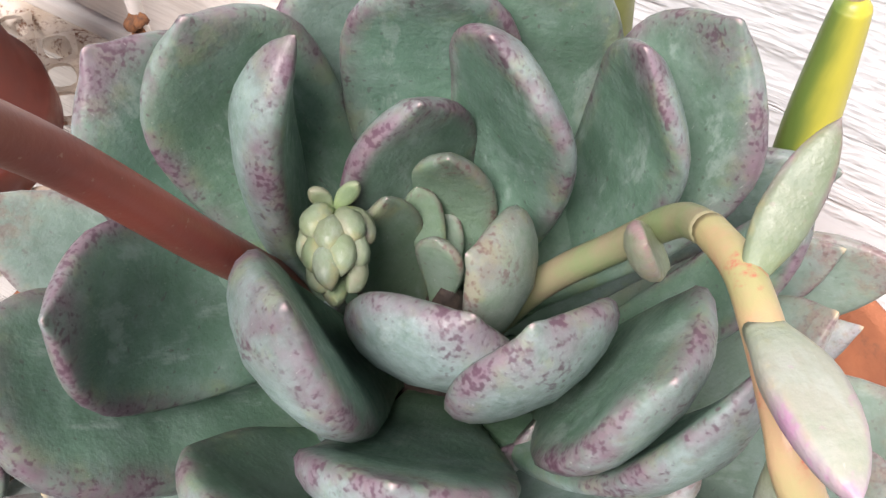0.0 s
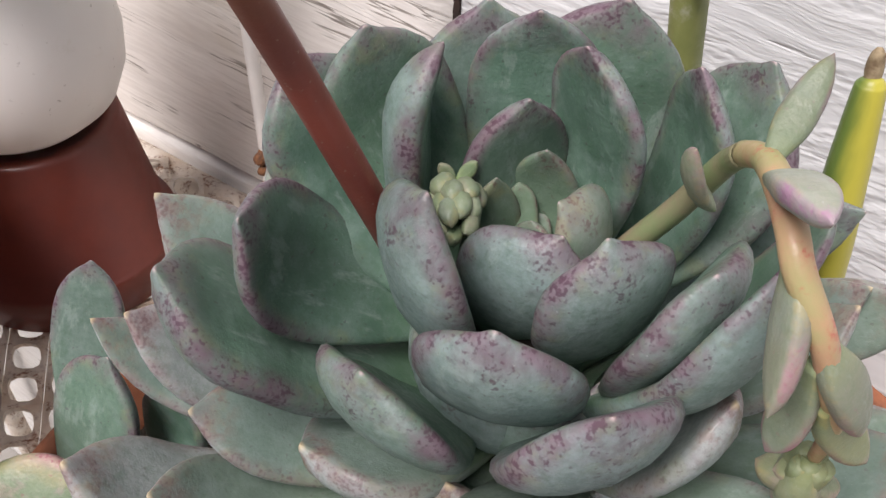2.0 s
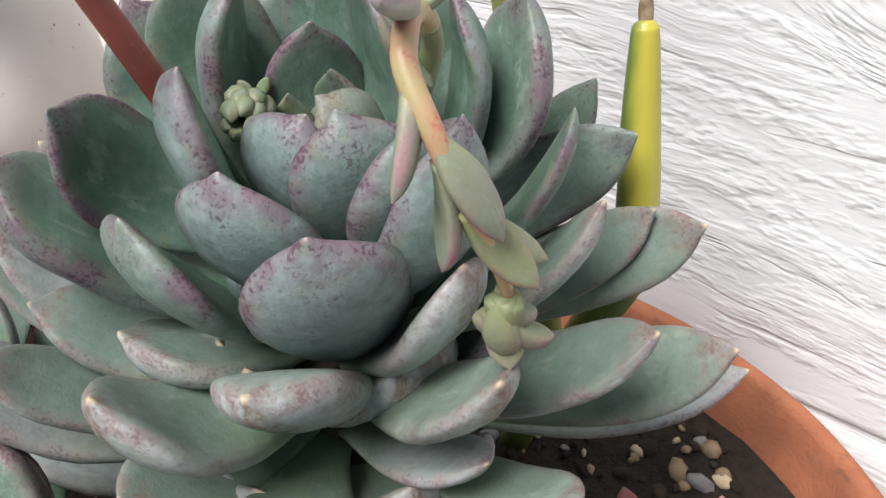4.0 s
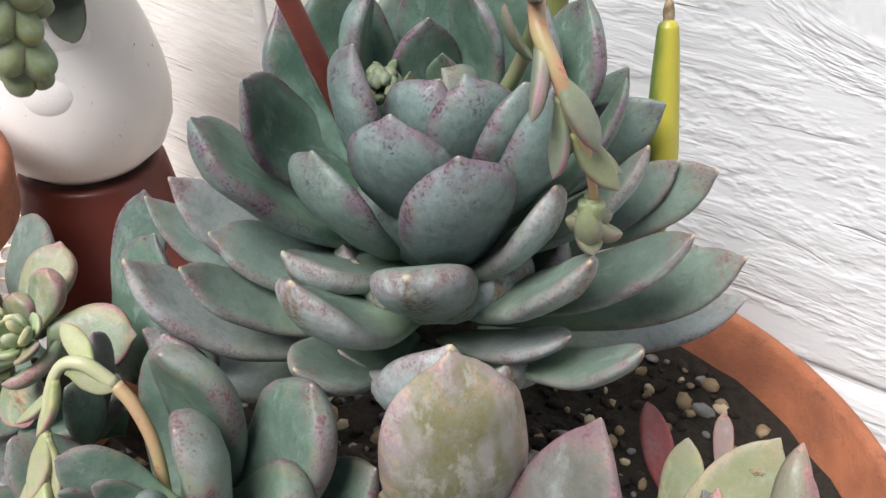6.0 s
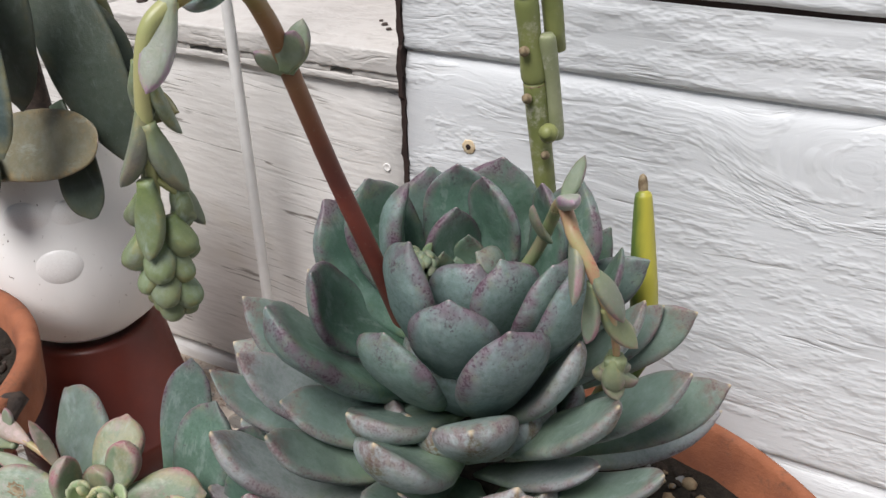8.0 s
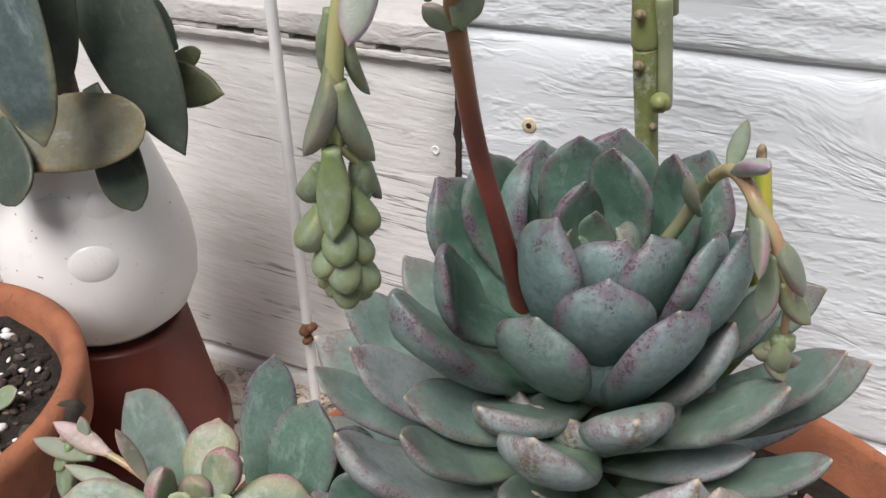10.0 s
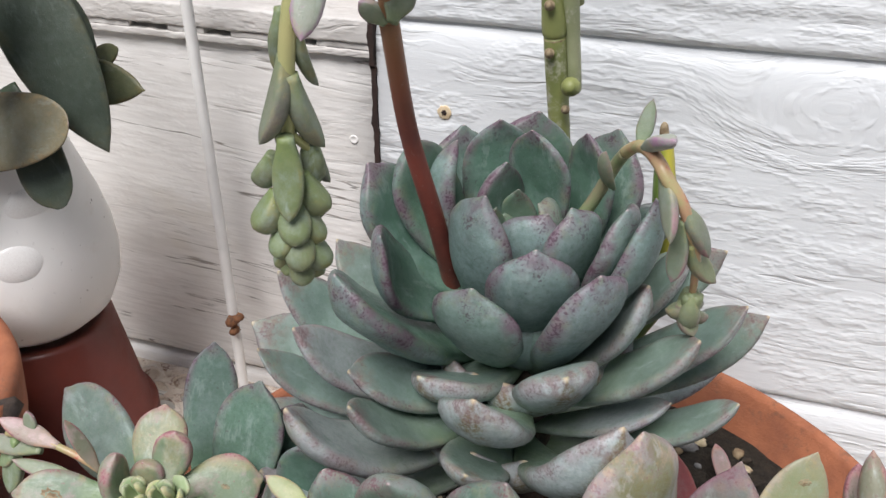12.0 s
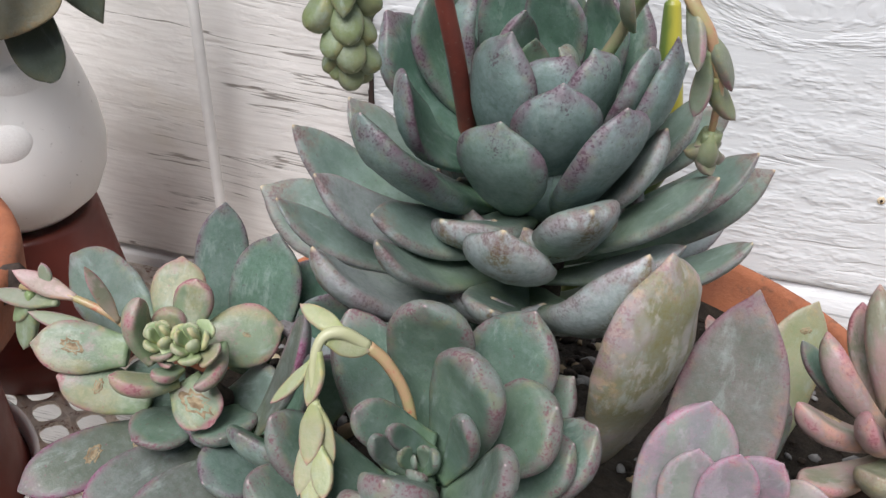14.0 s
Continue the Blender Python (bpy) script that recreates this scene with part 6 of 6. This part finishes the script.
def grey_rose_plant():
    plant = thing("large_leaf_succulent", (0.325, 0.310, 0.445), "succulent with long upright grey-rose leaves, one stained yellow", "succulent plant")
    part("stem", tube([(0.318, 0.325, 0.440, 0.008), (0.318, 0.318, 0.468, 0.007), (0.320, 0.312, 0.490, 0.004)], 5, 12), BARK, plant)
    leaf(plant, (0.2974, 0.3275, 0.4747), (0.3104, 0.3060, 0.5740), 0.0367, GHOST_LEAF, thick=0.0110, up=(-0.73, 0.65, 0.24), bow=0.04, hook=0.03, wide=0.58, point=0.86, cup=0.14, heel=0.5, keel=0.05, crisp=3.3)
    leaf(plant, (0.3287, 0.2845, 0.4569), (0.3377, 0.3257, 0.5535), 0.0350, DUSK_LEAF, thick=0.0083, up=(-0.19, -0.90, 0.40), bow=0.03, hook=0.01, wide=0.50, point=0.91, cup=0.05, heel=0.5, keel=0.05, crisp=3.3)
    pink = thing("pink_succulent", (0.325, 0.292, 0.450), "low rosette succulent with rose pink and mauve leaves", "succulent plant")
    part("stem", tube([(0.328, 0.310, 0.440, 0.006), (0.328, 0.300, 0.47, 0.006), (0.328, 0.292, 0.492, 0.002)], 5, 12), BARK, pink)
    for f, t, wd, u in (((0.326, 0.284, 0.486), (0.3275, 0.2905, 0.5200), 0.0175, (0.1, -1, 0.3)), ((0.336, 0.284, 0.484), (0.3385, 0.288, 0.5230), 0.0180, (0.1, -1, 0.3)),
                        ((0.336, 0.300, 0.480), (0.352, 0.298, 0.514), 0.0190, (-0.2, -1, 0.4)), ((0.330, 0.280, 0.480), (0.350, 0.272, 0.505), 0.0200, (-0.2, -0.6, 1)), ((0.322, 0.278, 0.480), (0.322, 0.262, 0.500), 0.020, (0, -0.6, 1))):
        leaf(pink, f, t, wd, PINK_LEAF, up=u, bow=0.06, point=0.82, wide=0.58)
    leaf(pink, (0.3222, 0.2849, 0.4692), (0.3286, 0.3000, 0.5297), 0.0300, PINK_LEAF, thick=0.0089, up=(0.25, -0.95, 0.21), bow=0.04, hook=0.01, wide=0.56, point=0.86, cup=0.05, heel=0.5, keel=0.05, crisp=3.3)
    leaf(pink, (0.345, 0.300, 0.478), (0.366, 0.296, 0.506), 0.0180, GHOST_LEAF, up=(-0.2, -0.8, 0.8), bow=0.08)


def right_pink_plant():
    pale = thing("pale_leaf_succulent", (0.360, 0.375, 0.447), "single broad pale green leaf with a brown spot", "succulent plant")
    spotted = leaf(pale, (0.3490, 0.3434, 0.4560), (0.3657, 0.3839, 0.5155), 0.0234, CREAM_LEAF, thick=0.0051, up=(0.14, -0.84, 0.53), bow=0.04, hook=0.01, wide=0.57, point=0.85, cup=0.05, heel=0.5, keel=0.05, crisp=3.3)
    scar_on(spotted, 0.86, -0.1, 0.0018, "dark ringed spot")
    leaf(pale, (0.350, 0.360, 0.447), (0.338, 0.395, 0.490), 0.0140, CREAM_LEAF, up=(0.1, -1, 0.6), bow=0.05)
    leaf(pale, (0.352, 0.342, 0.447), (0.352, 0.350, 0.500), 0.0200, GREEN_LEAF, up=(0.1, -1, 0.4), bow=0.05)
    plant = thing("pink_succulent", (0.392, 0.345, 0.447), "small succulent with plump rosy mauve leaves", "succulent plant")
    part("stem", tube([(0.388, 0.348, 0.440, 0.006), (0.390, 0.340, 0.480, 0.005), (0.3895, 0.335, 0.510, 0.003)], 5, 12), BARK, plant)
    for f, t, wd, th, u, mat in (((0.3880, 0.3390, 0.5060), (0.3761, 0.3533, 0.5464), 0.0098, 0.0060, (0.2, 1.0, 0.1), ROSE_LEAF), ((0.3870, 0.3410, 0.5030), (0.3750, 0.3610, 0.5335), 0.0115, 0.0060, (0.3, -0.9, 0.5), ROSE_LEAF),
                                 ((0.3875, 0.3350, 0.5040), (0.3628, 0.3415, 0.5331), 0.0118, 0.0072, (0.5, 0.8, 0.4), ROSE_LEAF), ((0.3880, 0.3320, 0.5020), (0.3572, 0.3268, 0.5143), 0.0125, 0.0085, (0.3, 0.3, 1.0), ROSE_LEAF),
                                 ((0.3870, 0.3380, 0.5010), (0.3576, 0.3483, 0.5232), 0.0090, 0.0050, (0.4, -0.6, 0.8), GREEN_LEAF), ((0.3915, 0.3370, 0.5100), (0.3941, 0.3420, 0.5409), 0.0125, 0.0055, (-0.1, -1.0, 0.2), ROSE_LEAF),
                                 ((0.3880, 0.3360, 0.5110), (0.3908, 0.3140, 0.5370), 0.0130, 0.0095, (-0.1, 0.8, 0.6), ROSE_LEAF), ((0.3920, 0.3300, 0.5020), (0.3749, 0.3120, 0.5253), 0.0125, 0.0070, (0.1, -0.4, 0.9), ROSE_LEAF),
                                 ((0.3950, 0.3320, 0.5040), (0.3875, 0.3130, 0.5240), 0.0150, 0.0075, (0.4, -0.2, 0.9), ROSE_LEAF), ((0.3930, 0.3400, 0.5080), (0.4003, 0.3520, 0.5396), 0.0130, 0.0055, (-0.3, -0.9, 0.3), ROSE_LEAF),
                                 ((0.3930, 0.3360, 0.5090), (0.4046, 0.3380, 0.5355), 0.0130, 0.0055, (-0.3, -0.9, 0.4), GREEN_LEAF), ((0.3960, 0.3390, 0.5060), (0.4085, 0.3500, 0.5346), 0.0130, 0.0055, (-0.4, -0.8, 0.4), ROSE_LEAF),
                                 ((0.3940, 0.3330, 0.5050), (0.4110, 0.3180, 0.5400), 0.0125, 0.0075, (-0.3, 0.8, 0.5), ROSE_LEAF), ((0.3920, 0.3300, 0.4960), (0.3785, 0.3000, 0.5150), 0.0170, 0.0075, (0.0, 0.1, 1.0), CREAM_LEAF),
                                 ((0.3880, 0.3300, 0.4960), (0.3600, 0.3080, 0.5000), 0.0130, 0.0070, (0.0, 0.1, 1.0), ROSE_LEAF), ((0.3960, 0.3320, 0.5000), (0.4170, 0.3040, 0.5200), 0.0150, 0.0075, (-0.2, 0.1, 1.0), ROSE_LEAF)):
        ob = leaf(plant, f, t, wd, mat, up=u, bow=0.09, hook=0.04, point=0.82, thick=th, wide=0.60, heel=0.5, crisp=3.0)
        if t[0] == 0.3572:
            scar_on(ob, 0.55, -0.75, 0.0034, "long pale corky scratch")
    bean = thing("fallen_leaf", (0.304, 0.456, 0.442), "upright dark pink bean-shaped leaf on the soil", "leaf")
    leaf(bean, (0.3320, 0.4110, 0.4395), (0.3130, 0.4230, 0.4700), 0.0115, RED_LEAF, thick=0.008, up=(0, -0.3, 1), bow=-0.05, point=0.6, wide=0.5)
    twig = thing("fallen_leaf", (0.345, 0.440, 0.445), "small shrivelled pink leaf on the soil", "leaf")
    leaf(twig, (0.347, 0.418, 0.447), (0.334, 0.448, 0.457), 0.0075, ROSE_LEAF, up=(0, -0.4, 1), bow=0.04)


RED_LEAF = leaf_material("dark_pink_leaf", (0.29, 0.08, 0.085), (0.22, 0.065, 0.075), (0.27, 0.09, 0.09), (0.30, 0.10, 0.10), (0.12, 0.02, 0.03), 0.3, 0.3)


def pencil_plant():
    plant = thing("pencil_cactus", (0.268, 0.462, 0.445), "upright jointed olive-green pencil stems with corky bud scars", "pencil plant")

    def at(z, dx=0.0, dy=0.0):
        k = (z - 0.56) / 0.989
        return (0.259 - 0.070 * k + dx, 0.447 - 0.130 * k + dy, z)
    zs = [0.44, 0.53, 0.639, 0.672, 0.722, 0.79, 0.86]
    for a, b in zip(zs, zs[1:]):
        part("joint", tube([(*at(a), 0.0034), (*at(a + 0.003), 0.0047), (*at((a + b) / 2), 0.0041), (*at(b - 0.004), 0.0043), (*at(b - 0.0008), 0.0034)], 6, 18), PENCIL, plant)
    zs = [0.617, 0.6585]
    for a, b in zip(zs, zs[1:]):
        part("joint", tube([(*at(a, 0.006, 0.002), 0.0022), (*at(a + 0.003, 0.006, 0.002), 0.0029), (*at((a + b) / 2, 0.0062, 0.002), 0.0028), (*at(b - 0.004, 0.0062, 0.001), 0.0031), (*at(b - 0.0008, 0.0062, 0.001), 0.0023)], 6, 16), PENCIL_PALE, plant)
    part("joint", tube([(*at(0.650, 0.006, 0.008), 0.0036), (*at(0.70, 0.0062, 0.008), 0.0040), (*at(0.78, 0.0066, 0.008), 0.0038)], 6, 16), PENCIL, plant)
    part("joint", tube([(*at(0.672, -0.003, 0.004), 0.002), (*at(0.69, -0.0075, 0.006), 0.0036), (*at(0.73, -0.008, 0.007), 0.0036), (*at(0.78, -0.009, 0.008), 0.003)], 6, 14), PENCIL, plant)
    for z, dx, r in ((0.6215, 0.0065, 0.0034), (0.634, -0.001, 0.0018), (0.652, 0.000, 0.0018), (0.690, 0.002, 0.0016), (0.612, 0.004, 0.0016)):
        bm = lathe([(0, 0.0), (r, 0.0), (r * 1.1, r * 0.5), (r * 0.8, r * 1.0), (r * 0.7, r * 1.1), (r * 0.75, r * 1.5), (0.0, r * 1.55)], 12)
        part("bud_scar", bm, PENCIL if r > 0.003 else SCAR, plant, "pale corky bud scar", Matrix.Translation(Vector(at(z, dx, -0.0050))) @ Matrix.Rotation(radians(65), 4, "X"))
    for z in (0.639, 0.672, 0.722, 0.79):
        bm = lathe([(0.0034, -0.0006), (0.0041, -0.0003), (0.0042, 0.0003), (0.0038, 0.0006), (0.0032, 0.0003)], 20, wobble=0.1)
        part("joint_ring", bm, SCAR, plant, "pale corky ring at a joint", Matrix.Translation(at(z - 0.0004)) @ Vector((-0.070, -0.130, 0.989)).to_track_quat("Z", "Y").to_matrix().to_4x4())
    stub = thing("cut_stem", (0.262, 0.440, 0.445), "single yellow-green tapering stem with a dry brown tip", "plant stem")
    rows = [(0.262, 0.440, 0.438, 0.0050), (0.285, 0.440, 0.500, 0.0056), (0.3020, 0.433, 0.540, 0.0056), (0.302, 0.433, 0.560, 0.0053), (0.2995, 0.435, 0.580, 0.0047), (0.2972, 0.437, 0.600, 0.0034), (0.2968, 0.4373, 0.6035, 0.0026), (0.2966, 0.4375, 0.6045, 0.0010)]
    part("stem", tube(rows, 6, 20), STUB, stub)
    part("dry_tip", tube([(0.2967, 0.4375, 0.6035, 0.0016), (0.2962, 0.438, 0.6065, 0.0018), (0.2960, 0.438, 0.6095, 0.0013), (0.2962, 0.438, 0.6105, 0.0004)], 4, 10), SCAR, stub, "dry brown tip")


def broad_leaf_plant():
    plant = thing("broad_leaf_succulent", (-0.022, 0.433, 0.531), "large grey-green drooping tongue-shaped leaves in a white pot", "succulent plant")
    part("stem", tube([(-0.022, 0.433, 0.530, 0.008), (-0.020, 0.430, 0.58, 0.008), (-0.018, 0.428, 0.64, 0.006)], 5, 12), BARK, plant)
    leaf(plant, (0.007, 0.430, 0.679), (0.061, 0.417, 0.5755), 0.0360, DARK_LEAF, thick=0.006, up=(0.4, -0.9, 0.3), bow=-0.05, wide=0.45, point=0.95, heel=0.5, mucro=0.3)
    leaf(plant, (-0.046, 0.388, 0.576), (0.056, 0.402, 0.5940), 0.0340, TAN_LEAF, thick=0.006, up=(0.1, -1, 0.5), bow=0.05, wide=0.6, point=0.5, heel=0.92, mucro=0.2)
    leaf(plant, (0.012, 0.418, 0.600), (0.043, 0.401, 0.5535), 0.0260, DARK_LEAF, thick=0.005, up=(0.2, -1, 0.2), bow=0.0, wide=0.6, point=0.5)
    leaf(plant, (0.010, 0.440, 0.600), (0.062, 0.447, 0.5935), 0.0215, OLIVE_LEAF, up=(0, -1, 0.5), bow=0.04, wide=0.45, point=0.95)
    leaf(plant, (0.005, 0.455, 0.590), (0.045, 0.455, 0.6090), 0.0120, OLIVE_LEAF, up=(0, -1, 0.5), bow=0.04)
    leaf(plant, (0.018, 0.378, 0.690), (0.032, 0.370, 0.5940), 0.0310, STRIPED, thick=0.005, up=(0.5, -1, 0.2), bow=-0.04, wide=0.5, point=0.75)
    leaf(plant, (0.028, 0.397, 0.690), (0.018, 0.395, 0.6050), 0.0260, DARK_LEAF, thick=0.005, up=(0.5, -1, 0.2), bow=-0.04, wide=0.5, point=0.75)
    leaf(plant, (-0.018, 0.425, 0.660), (0.045, 0.440, 0.6150), 0.0300, DARK_LEAF, thick=0.005, up=(0.4, -0.7, 0.6), bow=-0.05, wide=0.5, point=0.75)
    leaf(plant, (-0.030, 0.400, 0.590), (0.002, 0.375, 0.5600), 0.0240, DARK_LEAF, thick=0.005, up=(0.3, -1, 0.2), bow=0.02, point=0.5)
    leaf(plant, (-0.004, 0.446, 0.680), (0.034, 0.440, 0.5800), 0.0360, OLIVE_LEAF, thick=0.005, up=(0.3, -1, 0.3), bow=-0.02, wide=0.5, point=0.8)


STRIPED = leaf_material("striped_pale_leaf", (0.090, 0.130, 0.125), (0.070, 0.105, 0.105), (0.10, 0.14, 0.135), (0.42, 0.36, 0.16), (0.06, 0.05, 0.03), 0.6, 0.15)

ground_sheet()
mesh_table()
timber_wall()
left_panel()
rod_and_bolt()
main_pot()
white_pot()
left_pot()
large_rosette()
tall_flower_stalk()
short_flower_stalk()
front_rosette()
paired_blue_shoot()
variegated_rosette()
grey_rose_plant()
right_pink_plant()
pencil_plant()
broad_leaf_plant()
bowl = [o for o in scene.objects if o.name == "terracotta_bowl"][0]
grit(bowl, "gravel", "mixed tan, grey and cream gravel on dark soil", POT[:2], 0.132, soil_level, (STONE_A, STONE_B), 200, 0.0038, 11)
grit(bowl, "pale_gravel", "cream gravel on dark soil", POT[:2], 0.132, soil_level, (STONE_D,), 110, 0.0032, 13)
grit(bowl, "soil_crumb", "dark crumbs of soil and bark", POT[:2], 0.134, soil_level, (STONE_C, SOIL), 420, 0.0028, 12)
